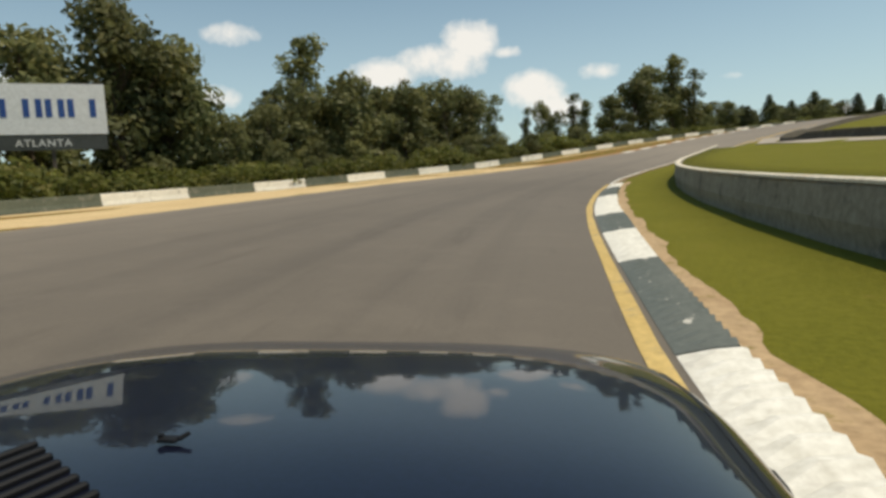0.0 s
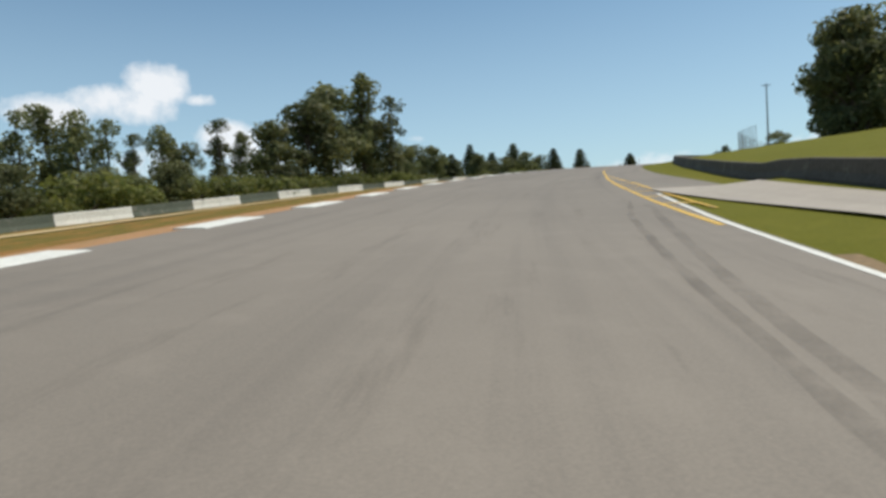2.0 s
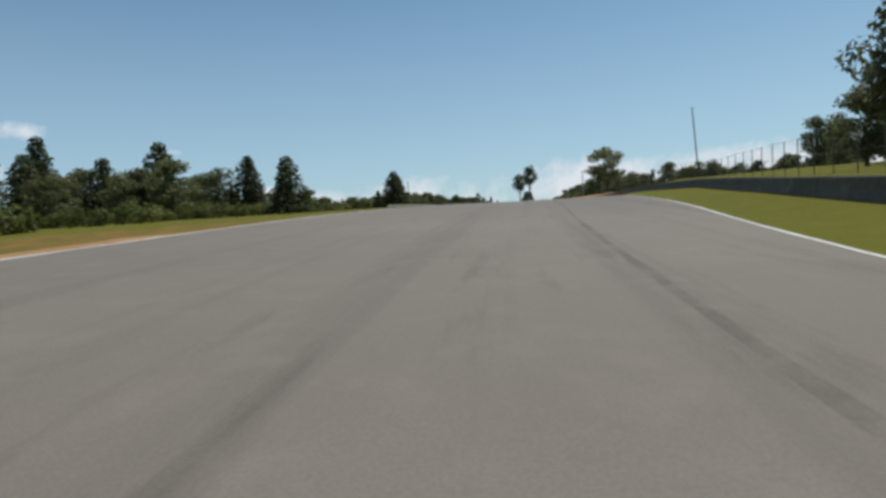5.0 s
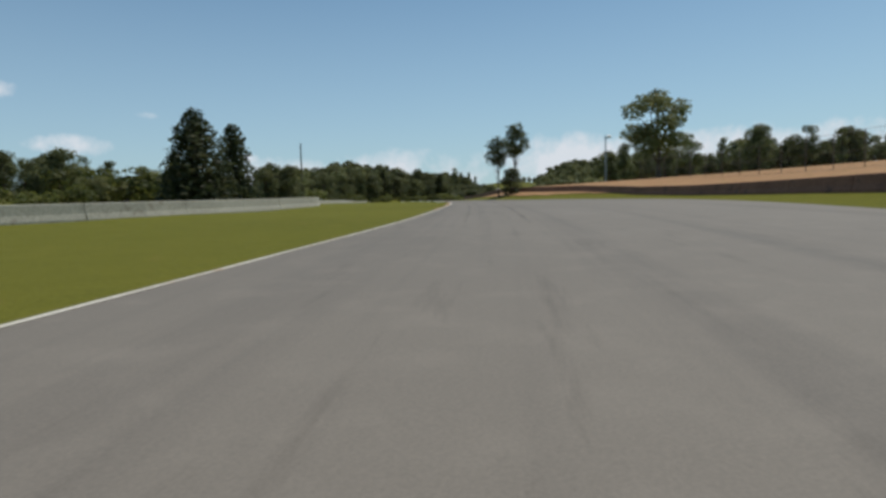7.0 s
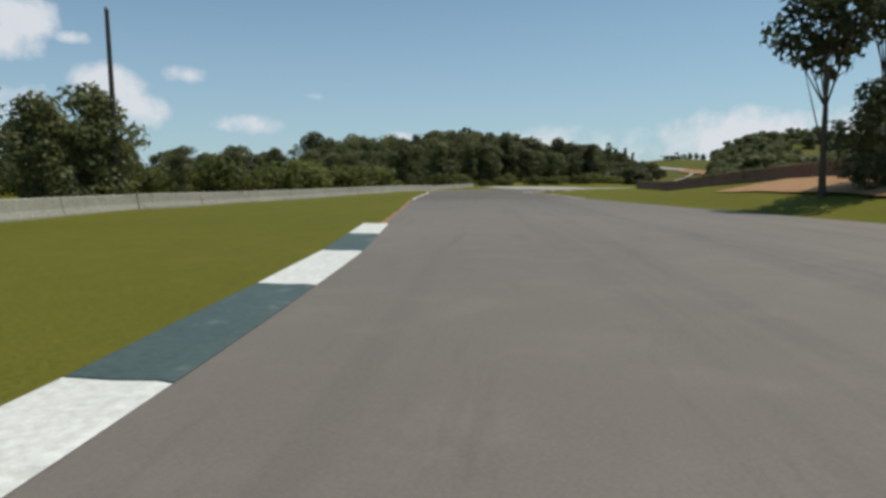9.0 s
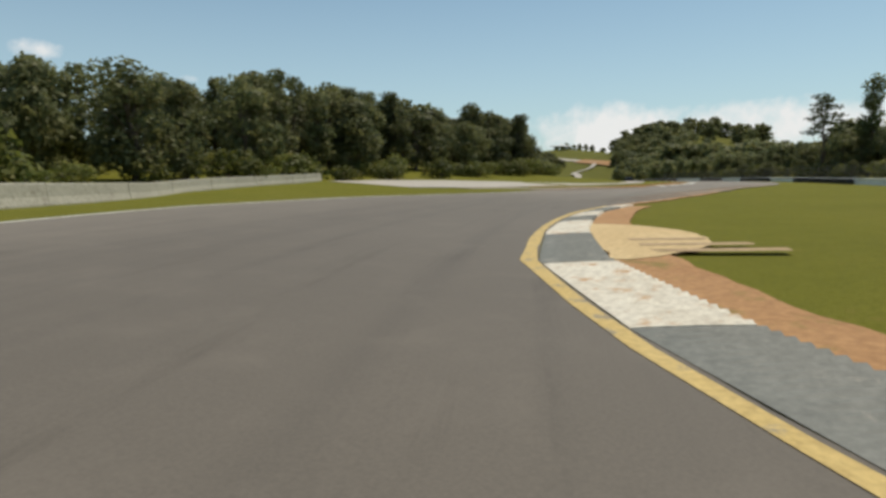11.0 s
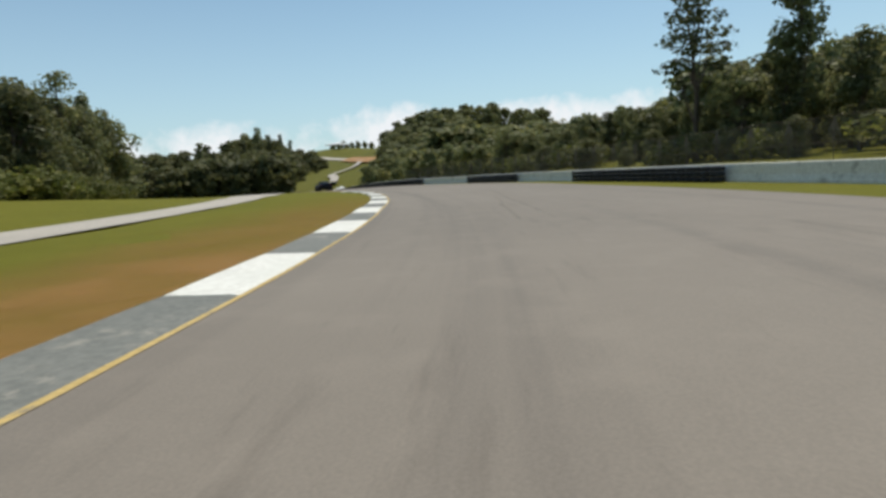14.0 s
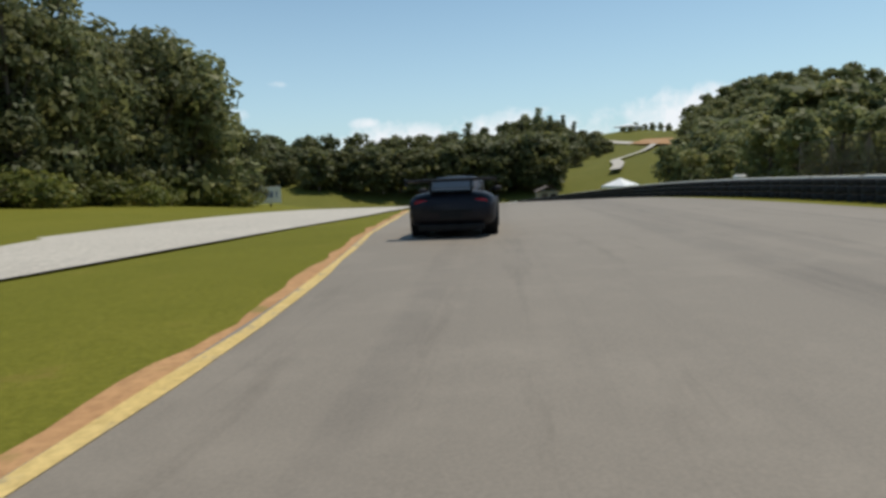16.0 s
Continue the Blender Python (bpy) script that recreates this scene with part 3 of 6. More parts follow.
def line_at(s):
    i = s - S0
    return np.array([np.interp(s, STATION, LINE[:, 0]), np.interp(s, STATION, LINE[:, 1]), np.interp(s, STATION, LINE[:, 2])]), \
        np.array([np.interp(s, STATION, TANGENT[:, 0]), np.interp(s, STATION, TANGENT[:, 1])])


def smooth01(x):
    x = np.clip(x, 0, 1)
    return x * x * (3 - 2 * x)


def rise(s, l):
    """Height of the ground over the driving line, l metres to the right of it at station s."""
    el, er, b = table(EDGE_L, s), table(EDGE_R, s), table(BANK_L if l < 0 else BANK_R, s)
    if el <= l <= er:
        return b * l
    rows, d, base = (RISE_L, el - l, b * el) if l < el else (RISE_R, l - er, b * er)
    fade = np.interp(d, [0, 30], [1, 0])
    near, far = 1.0, 12
    if l > 0 and s < 67:                         # level lawn in front of the retaining wall
        near = table(WALL_A, s) - er + 0.11
        far = near + 0.1
    h = np.interp(d, [0, near, far, 35, 80, 160], [0, 0.0, table(rows, s, 1), table(rows, s, 2), table(rows, s, 3), table(rows, s, 3) - 1.0])
    return base * fade + h


def place(s, l, up=0.0):
    """The point on the ground l metres right of the driving line at station s."""
    p, t = line_at(s)
    return Vector((p[0] + t[1] * l, p[1] - t[0] * l, p[2] + rise(s, l) + up))


def bearing(s):
    """The road's direction at station s, in degrees anticlockwise from +Y."""
    _, t = line_at(s)
    return math.degrees(math.atan2(-t[0], t[1]))


def ribbon(s0, s1, left, right, up, mat, name, step=2.0, cross=2, thick=0.0, parent=None, label="", uneven=0.0, unit=False, crown=False):
    """A strip along the road between two sides (functions of the station), laid 'up' over the ground; thick: a slab with sides and a top."""
    ss = np.linspace(s0, s1, max(2, int(round((s1 - s0) / step)) + 1))
    v, f, uv = [], [], []
    for s in ss:
        a, b = left(s), right(s)
        if uneven:
            a += uneven * noise.noise((s * 0.9, 3.1, a * 0.2)) + 0.5 * uneven * noise.noise((s * 2.7, 9.1, 0))
            b += uneven * noise.noise((s * 0.9, 7.7, b * 0.2)) + 0.5 * uneven * noise.noise((s * 2.7, 1.7, 0))
        for k in range(cross):
            l = a + (b - a) * k / (cross - 1)
            if crown:                                # a row of corners along the driving line, where the banking changes
                q = 2 * k / (cross - 1) - 1
                l = b * q if q > 0 else -a * q
            v.append(place(s, l, up))
            uv.append((k / (cross - 1), (s - s0) / (s1 - s0)) if unit else (l, s))
    for i in range(len(ss) - 1):
        for k in range(cross - 1):
            j = i * cross + k
            f.append((j, j + 1, j + cross + 1, j + cross))
    if thick:
        n, m = len(v), len(ss)
        v += [p - Vector((0, 0, thick)) for p in v]
        uv += uv
        for i in range(m - 1):
            a, b = i * cross, i * cross + cross - 1
            f += [(a + cross, a + n + cross, a + n, a), (b, b + n, b + n + cross, b + cross)]
        f += [tuple([*range(0, cross), *range(n + cross - 1, n - 1, -1)])[::-1],
              tuple([*range((m - 1) * cross, m * cross), *range(n + m * cross - 1, n + (m - 1) * cross - 1, -1)])]
    return mesh_part(name, v, f, mat, parent, label, uv)


# far hills: x, y, height, radius
FAR_HILLS = [(1120, 830, 43, 110), (760, 495, 16, 55), (850, 545, 22, 55), (960, 570, 20, 75), (690, 430, 8, 60), (900, 440, 29, 90),
             (540, 655, 6, 55), (620, 660, 6, 55), (700, 655, 9, 50), (790, 690, 11, 55), (880, 760, 16, 70), (892, 785, 12, 40), (820, 730, 8, 45), (600, 610, 4, 50), (1400, 700, 30, 160), (250, 520, 8, 120)]


def far_height(x, y):
    h = 12.0
    for hx, hy, hh, hr in FAR_HILLS:
        h += hh * math.exp(-((x - hx) ** 2 + (y - hy) ** 2) / (2 * hr * hr))
    return h


def land(x, y):
    """Height of the open land at a place, for things far from the road."""
    d = (LINE[:, 0] - x) ** 2 + (LINE[:, 1] - y) ** 2
    i = int(d.argmin())
    t = TANGENT[i]
    l = (x - LINE[i, 0]) * t[1] - (y - LINE[i, 1]) * t[0]
    near = LINE[i, 2] + rise(STATION[i], float(np.clip(l, -140, 140)))
    k = float(smooth01((math.sqrt(d[i]) - 50) / 110))
    return near * (1 - k) + far_height(x, y) * k, math.sqrt(d[i])


OUT = [0, 0.5, 1.2, 2.2, 3.5, 5, 7, 9.5, 12, 15, 19, 24, 29, 35, 42, 50, 60, 70, 80, 95, 110]


def make_ground():
    """One sheet: a fitted strip along the road and the open land round it out to the horizon."""
    v, f, ids = [], [], []
    ss = np.arange(S0, S1, 3.0)
    n = 2 * len(OUT) + 1
    for s in ss:
        el, er = table(EDGE_L, s), table(EDGE_R, s)
        for o in reversed(OUT):
            l = el - o
            v.append(place(s, l, -0.03 if o == 0 else (-4.0 if o == 110 else 0.12 * noise.noise((s * 0.11, l * 0.11, 0)) * min(1, o / 8))))
        v.append(place(s, 0.0, -0.08))
        near = table(WALL_A, s) - er
        for k, o in enumerate(OUT):
            if s < 67 and k in (3, 4):           # the ground steps up behind the retaining wall
                o = near + (0.09 if k == 3 else 0.22)
            l = er + o
            v.append(place(s, l, -0.03 if o == 0 else (-4.0 if o == 110 else 0.12 * noise.noise((s * 0.11, l * 0.11, 5)) * min(1, o / 8))))
    for i in range(len(ss) - 1):
        for k in range(n - 1):
            j = i * n + k
            f.append((j, j + 1, j + n + 1, j + n))
            s, side, o = ss[i], k < len(OUT), (OUT[len(OUT) - 1 - k] if k < len(OUT) else OUT[k - len(OUT) - 1] if k > len(OUT) else 0)
            dry = side and s < 215 and o < 40
            ids.append(2 if o > 45 else (1 if dry else 0))
    base = len(v)
    rings = [0, 30, 60, 90, 120, 150, 180, 210, 240, 270, 300, 330, 360, 390, 420, 450, 480, *range(510, 1290, 30), 1350, 1600, 2000, 2600, 3600, 4800]
    seg, cx, cy = 192, 300, 280
    for r in rings:
        for k in range(seg):
            a = 2 * math.pi * k / seg
            x, y = cx + r * math.cos(a), cy + r * math.sin(a)
            h, d = land(x, y)
            v.append((x, y, h - (6.0 if d < 100 else 2.0 * float(smooth01((150 - d) / 50)))))
    for i in range(len(rings) - 1):
        for k in range(seg):
            a, b = base + i * seg + k, base + i * seg + (k + 1) % seg
            f.append((a, a + seg, b + seg, b))
            ids.append(2)
    ob = mesh_part("ground", v, f, [M_GRASS, M_GRASS_DRY, M_FIELD], smooth=True, mat_ids=ids)
    return tagged(ob, "mown grass verges, dry red-clay patches and rough fields", "ground", kind="structure")


make_ground()
road = ribbon(S0, S1 - 2, lambda s: table(EDGE_L, s), lambda s: table(EDGE_R, s), 0.02, M_ASPHALT, "road", 2.0, 9, crown=True)
tagged(road, "worn grey asphalt race track with rubber streaks", "road", kind="structure")

# ---------------------------------------------------------------- kerbs, lines and barriers
def lerp_list(rows):
    return lambda s: float(np.interp(s, [r[0] for r in rows], [r[1] for r in rows]))


def kerb(name, s0, inner, outer, length, count, first_white, label, ridges=True, high=0.06, dark=None, cuts=None, light=None):
    """A rumble kerb of painted concrete blocks; outer lies farther from the road than inner."""
    ob = thing(name, label, "kerb")
    for i in range(count):
        a, b = s0 + i * length, s0 + (i + 1) * length - 0.03
        white = (i % 2 == 0) == first_white
        if cuts:                                   # blocks of uneven length: station of each start, and its colour
            a, b, white = cuts[i][0], cuts[i + 1][0] - 0.03, cuts[i][1]
        n = 37 if ridges else 5
        v, f = [], []
        for k, s in enumerate(np.linspace(a, b, n)):
            up = high * (1.0 if not ridges or k % 2 else 0.6)
            if k in (0, n - 1):
                up = high * 0.7
            for j, q in enumerate((0.0, 0.12, 0.5, 0.9, 1.0)):
                l = inner(s) + (outer(s) - inner(s)) * (q if not ridges or k % 2 or q < 0.6 else q - 0.015)
                v.append(place(s, l, 0.005 + (0.02, 0.035, up + 0.02, up + 0.035, -0.06)[j]))
        for k in range(n - 1):
            for j in range(4):
                p = k * 5 + j
                q = (p, p + 1, p + 6, p + 5)
                f.append(q if outer(a) > inner(a) else q[::-1])
        for k in (0, n - 1):
            base = len(v)
            v += [p - Vector((0, 0, 0.16)) for p in v[k * 5:k * 5 + 5]]
            f.append(tuple([*range(k * 5, k * 5 + 5), *range(base + 4, base - 1, -1)]))
        mesh_part("kerb_block", v, f, (light or M_WHITE) if white else (dark or M_GREEN), ob, "white-painted block" if white else "faded dark green block")
    return ob


def stripe(name, s0, s1, centre, width, mat, label, up=0.026, step=1.5, worn=0.02):
    h = width / 2
    ob = ribbon(s0, s1, lambda s: centre(s) - h, lambda s: centre(s) + h, up, mat, name, step, 2, uneven=worn)
    return tagged(ob, label, "road marking", kind="structure")


def barrier(name, rows, s0, s1, high, seg, mats, label, thick_top=0.18, thick_low=0.42, group="", sink=0.25, labels=("",)):
    """A concrete barrier of separate segments along the road; rows: its distance from the driving line by station."""
    at = lerp_list(rows)
    ob = thing(name, label, "barrier", group)
    n = max(1, int(round((s1 - s0) / seg)))
    for i in range(n):
        a, b = s0 + (s1 - s0) * i / n, s0 + (s1 - s0) * (i + 1) / n
        e = (b - a) * 0.004
        v, f = [], []
        m = 3
        jig = random.Random(i * 7 + n).uniform(-0.012, 0.012)
        for s in np.linspace(a + e, b - e, m):
            l = at(s) + jig
            g = rise(s, l)
            p, t = line_at(s)
            for dx, z in ((-thick_low / 2, -sink), (-thick_low / 2, 0.08), (-thick_top * 0.72, high * 0.42), (-thick_top / 2, high - 0.03), (-thick_top / 2 + 0.03, high),
                          (thick_top / 2 - 0.03, high), (thick_top / 2, high - 0.03), (thick_top * 0.72, high * 0.42), (thick_low / 2, 0.08), (thick_low / 2, -sink)):
                ll = l + dx
                v.append(Vector((p[0] + t[1] * ll, p[1] - t[0] * ll, p[2] + g + z + jig)))
        k = 10
        for j in range(m - 1):
            for q in range(k - 1):
                f.append((j * k + q, j * k + q + 1, (j + 1) * k + q + 1, (j + 1) * k + q))
        f.append(tuple(range(k))[::-1])
        f.append(tuple(range((m - 1) * k, m * k)))
        mesh_part("barrier_block", v, f, mats[i % len(mats)], ob, labels[i % len(labels)])
    return ob


M_BARRIER_W = surface("whitewashed_concrete", (0.70, 0.65, 0.54), (0.85, 0.80, 0.68), 0.5, 9.0, 0.75, wear=(0.42, 0.39, 0.32))
M_BARRIER_G = surface("green_washed_concrete", (0.07, 0.085, 0.06), (0.13, 0.14, 0.10), 0.5, 9.0, 0.8, wear=(0.20, 0.19, 0.15))
M_PALE = surface("sun_bleached_concrete", (0.36, 0.33, 0.26), (0.47, 0.44, 0.35), 0.4, 8.0, 0.85, wear=(0.26, 0.23, 0.17))
# base colours hold the shade on the wall's track side; wear adds paler patches
M_DARKWALL = surface("weathered_concrete_shade_tone", (0.075, 0.062, 0.048), (0.13, 0.11, 0.085), 0.4, 7.0, 0.9, wear=(0.17, 0.15, 0.115))
M_RUST = surface("rust_stained_concrete", (0.16, 0.075, 0.045), (0.25, 0.13, 0.08), 0.4, 8.0, 0.85, wear=(0.10, 0.06, 0.045))

# first bend: ribbed kerb on the inside, with a yellow line along it
K1_IN = lerp_list([(-20, 0.72), (4, 0.8), (8, 0.9), (16, 1.1), (22, 1.3), (28, 1.42), (36, 1.45)])
K1_OUT = lerp_list([(-20, 1.28), (4, 1.24), (8, 1.42), (13, 1.72), (22, 2.0), (36, 2.08)])
kerb("rumble_kerb", -21.5, K1_IN, K1_OUT, 3.6, 15, True, "ribbed concrete kerb painted white and grey-green, chipped",
     cuts=[(-21.3, 1), (-17.7, 0), (-14.1, 1), (-10.5, 0), (-6.9, 1), (-3.3, 0), (0.3, 1), (4.0, 0), (7.8, 1), (11.2, 0), (14.8, 1), (18.5, 1), (22.35, 0), (25.0, 0), (27.7, 1), (31.0, 1)], high=0.07, dark=M_KERBCHIP)
stripe("yellow_line", -30, 31, lambda s: K1_IN(s) - 0.13, 0.15, M_YELLOW_WORN, "worn yellow line along the kerb")
dirt = ribbon(-30, 33, lambda s: K1_OUT(s) - 0.05, lambda s: K1_OUT(s) + 0.2, 0.03, M_TANDIRT, "dirt_strip", 0.25, 3, uneven=0.15)
tagged(dirt, "bare tan dirt worn beside the kerb", "dirt", kind="structure")
R_EDGE = lambda s: float(table(EDGE_R, s))
L_EDGE = lambda s: float(table(EDGE_L, s))
stripe("white_line", 31.2, 95, lambda s: R_EDGE(s) - 0.14, 0.13, M_WHITE, "white edge line")
dirt = ribbon(31, 80, lambda s: R_EDGE(s) - 0.12, lambda s: R_EDGE(s) + 0.26, 0.024, M_DIRT, "dirt_strip", 0.4, 3, uneven=0.16)
tagged(dirt, "bare reddish dirt beside the edge line", "dirt", kind="structure")

# sand along the outside of the first bend
sand = ribbon(-55, 62, lambda s: -29.5, lambda s: L_EDGE(s) + 0.3, 0.014, M_SAND, "sand_strip", 1.5, 8, uneven=0.3)
tagged(sand, "tan sand run-off in front of the wall", "sand", kind="structure")
sand = ribbon(60, 150, lambda s: -24.5 + 0.02 * s, lambda s: -21.5 + 0.02 * s, 0.05, M_SAND, "sand_strip", 2.0, 3, uneven=0.9)
tagged(sand, "thin tan sand along the wall's foot", "sand", kind="structure")
clay = ribbon(58, 205, lambda s: L_EDGE(s) - 1.7 - 1.2 * noise.noise((s * 0.07, 2, 0)), lambda s: L_EDGE(s) + 0.4, 0.014, M_CLAY, "clay_strip", 1.5, 3, uneven=0.5)
tagged(clay, "red clay shoulder beside the asphalt", "dirt", kind="structure")
WALL_L = [(-60, -30), (60, -30), (100, -29), (150, -30), (215, -30)]
barrier("concrete_wall", WALL_L, -43, 213, 0.81, 6.1, [M_BARRIER_W, M_BARRIER_G], "low concrete wall with blocks painted white and dark green by turns",
        labels=("white-painted block", "dark green-painted block"))
for s in np.arange(78.4, 157, 7.0):
    kerb("flat_kerb", s, lambda q: L_EDGE(q) + 0.5, lambda q: L_EDGE(q) - 0.45, 3.2, 1, True, "flat white-painted kerb on the outside of the exit", False, 0.02)
stripe("white_line", 188, 256, lambda s: R_EDGE(s) - 0.1, 0.1, M_WHITE, "thin faded white edge line", worn=0.05)
stripe("white_line", 170, 230, lambda s: L_EDGE(s) + 0.12, 0.14, M_WHITE, "faded white edge line", worn=0.08)

# retaining wall on the inside, with the pit exit behind it
retaining = barrier("retaining_wall", WALL_A, -22, 67.3, 0.84, 9.0, [M_CONCRETE], "curved grey concrete retaining wall, stained and weathered", 0.2, 0.2)
for k in range(10):                               # pale coping, one length to each block of the wall
    a, b = -22 + 8.93 * k, -22 + 8.93 * (k + 1)
    v, f = [], []
    for s in np.linspace(a + 0.03, b - 0.03, 5):
        l = table(WALL_A, s)
        foot = place(s, l)
        p, t = line_at(s)
        for dx, up in ((-0.125, 0.845), (-0.125, 0.885), (-0.10, 0.905), (0.10, 0.905), (0.125, 0.885), (0.125, 0.845)):
            v.append(foot + Vector((t[1] * dx, -t[0] * dx, up)))
    for m in range(4):
        for q in range(6):
            f.append((m * 6 + q, m * 6 + (q + 1) % 6, (m + 1) * 6 + (q + 1) % 6, (m + 1) * 6 + q)[::-1])
    f += [tuple(range(6)), tuple(range(29, 23, -1))]
    mesh_part("coping", v, f, M_WHITE_DUST, retaining, "cream-painted coping")
PIT = [(10, 35.0), (30, 25.0), (45, 18.0), (60, 11.6), (68, 8.6), (76, 6.9), (84, 6.3), (100, 6.4)]
pit = lerp_list(PIT)
pit_low = lerp_list([(12, 31.6), (30, 22.6), (45, 15.6), (60, 9.6), (68, 7.6), (76, 6.6), (84, 6.2), (91, 5.4), (98, 4.6)])
pr = ribbon(12, 98, pit_low, lambda s: pit(s) + 1.9, 0.06, M_APRON, "pit_exit_road", 2.0, 4)
tagged(pr, "pale asphalt pit exit lane joining the track", "road", kind="structure")
WALL_C = [(-10, 45), (12, 36), (30, 28.6), (45, 21.3), (60, 14.6), (68, 11.5), (76, 9.4), (85, 8.9), (100, 9.5), (118, 9.6), (135, 9.4), (150, 9.2), (183, 8.7), (195, 8.9), (205, 9.8), (227, 12.6), (240, 14.2), (270, 16.5), (300, 18), (345, 19), (380, 17), (410, 15), (430, 14)]
barrier("concrete_wall", WALL_C, 14, 290, 0.72, 6.1, [M_DARKWALL], "long grey weathered concrete wall beside the grass, coloured dark for its shaded side", 0.2, 0.45)
barrier("concrete_wall", WALL_C, 290, 428, 0.81, 6.1, [M_RUST], "red-brown stained concrete wall on the crest", 0.2, 0.45)

# yellow markings of the pit exit blend line
Y1 = lerp_list([(80, 3.8), (97, 3.95), (108, 3.8), (116, 3.62), (120, 3.5), (126.6, 3.13), (133.6, 2.67), (139, 2.45)])
stripe("yellow_line", 84, 139, Y1, 0.16, M_YELLOW, "yellow blend line of the pit exit", worn=0.03)
stripe("yellow_line", 88, 118, lambda s: Y1(s) + float(np.interp(s, [104, 117], [0.95, 0.24])), 0.14, M_YELLOW, "yellow blend line of the pit exit", worn=0.05)
for s in np.arange(90, 106, 3.4):
    ob = ribbon(s, s + 0.3, lambda q: Y1(q) + 0.06, lambda q: Y1(q) + 0.9, 0.03, M_YELLOW, "yellow_tick", 0.3, 2, uneven=0.03)
    tagged(ob, "yellow cross tick between two lines", "road marking", kind="structure")
for s, l, n in ((148.8, 1.55, 3.5), (157.2, 1.25, 2.2), (171.9, 0.2, 1.3), (180.6, 0.3, 0.8)):
    stripe("yellow_dash", s, s + n, lambda q, s=s, l=l: l - 0.05 * (q - s), 0.12, M_YELLOW if s < 150 else M_YELLOW_WORN, "yellow dash across the track", worn=0.03)

# crest: edge line, starting marks
stripe("white_line", 255, 322, lambda s: L_EDGE(s) + 0.1, 0.09, M_WHITE_DUST, "white edge line")
clay = ribbon(296, 420, lambda s: L_EDGE(s) - 0.12, lambda s: L_EDGE(s) + 0.2, 0.014, M_CLAY, "clay_strip", 0.4, 3, uneven=0.17)
tagged(clay, "red clay shoulder beside the edge line", "dirt", kind="structure")
kerb("flat_kerb", 326.0, lambda q: L_EDGE(q) + 0.1, lambda q: L_EDGE(q) - 0.7, 3.6, 9, True, "flat kerb painted white and green inside the crest bend", False, 0.02)
WALL_T = [(285, -22), (294, -17.4), (302, -15.6), (312, -14.3), (320, -13.2), (339, -15.2), (350, -16.2), (370, -17.8), (392, -15.5), (406, -13.3), (417, -14.8), (428, -15.8), (436, -19), (448, -26), (470, -33)]
barrier("concrete_wall", WALL_T, 286, 468, 0.81, 6.1, [M_PALE], "pale sun-bleached concrete wall beside the grass")
stripe("white_line", 385, 464, lambda s: L_EDGE(s) + 0.14, 0.14, M_WHITE, "white edge line", worn=0.04)
stripe("white_line", 388, 414.5, lambda s: R_EDGE(s) - 0.14, 0.16, M_WHITE, "white edge line", worn=0.04)

# the third bend: broad kerb on the inside with sand and ruts behind
K3_IN = lambda s: R_EDGE(s) + 0.02
K3_OUT = lambda s: K3_IN(s) + float(np.interp(s, [413, 417, 423, 430, 436, 441], [0.3, 1.1, 1.1, 0.95, 0.8, 0.9]))
kerb("rumble_kerb", 413.4, K3_IN, K3_OUT, 3.6, 9, False, "broad ribbed kerb painted white and grey-green, dusty", dark=M_KERBGREY, light=M_WHITE_DUST,
     cuts=[(413.4, 0), (416.3, 0), (419.1, 1), (422.7, 0), (427.0, 1), (430.8, 0), (433.0, 1), (435.45, 0), (438.75, 1), (441.3, 1)])
stripe("yellow_line", 414, 441, lambda s: K3_IN(s) - 0.16, 0.2, M_YELLOW_WORN, "worn yellow line along the kerb", worn=0.05)
sand = ribbon(423.1, 430, lambda s: K3_OUT(s) - 0.1, lambda s: K3_OUT(s) + 0.1 + 1.9 * max(0.0, math.sin(math.pi * (s - 423.1) / 6.9)) ** 0.6, 0.045, M_SAND, "sand_patch", 0.3, 8, uneven=0.18)
tagged(sand, "pale sand thrown behind the kerb", "sand", kind="structure")
clay = ribbon(404, 466, lambda s: (K3_OUT(s) - 0.12 if 413.4 < s < 441 else R_EDGE(s) - 0.1),
              lambda s: (K3_OUT(s) if 413.4 < s < 441 else R_EDGE(s)) + 0.25 + float(np.interp(s, [404, 420, 430, 441, 446, 466], [0.1, 0.4, 0.7, 0.5, 0.1, 0.0])) + 0.4 * max(0, noise.noise((s * 0.23, 4, 0))), 0.035, M_CLAY, "clay_strip", 0.4, 4, uneven=0.2)
tagged(clay, "orange clay worn bare behind the kerb", "dirt", kind="structure")
for k in range(3):
    rut = ribbon(423.9 + k * 0.9, 424.3 + k * 0.9, lambda s: K3_OUT(s) + 0.6, lambda s: K3_OUT(s) + 2.7 - 0.4 * k, 0.05, M_TANDIRT, "wheel_rut", 0.1, 14, uneven=0.22)
    tagged(rut, "tan clay wheel rut across the sand", "dirt", kind="structure")
film = ribbon(442, 505, lambda s: R_EDGE(s) - 0.05, lambda s: R_EDGE(s) - 3.6, 0.036, M_DUST, "dust_film", 1.5, 7, unit=True)
tagged(film, "pinkish dust swept over the asphalt edge", "dust", kind="structure")

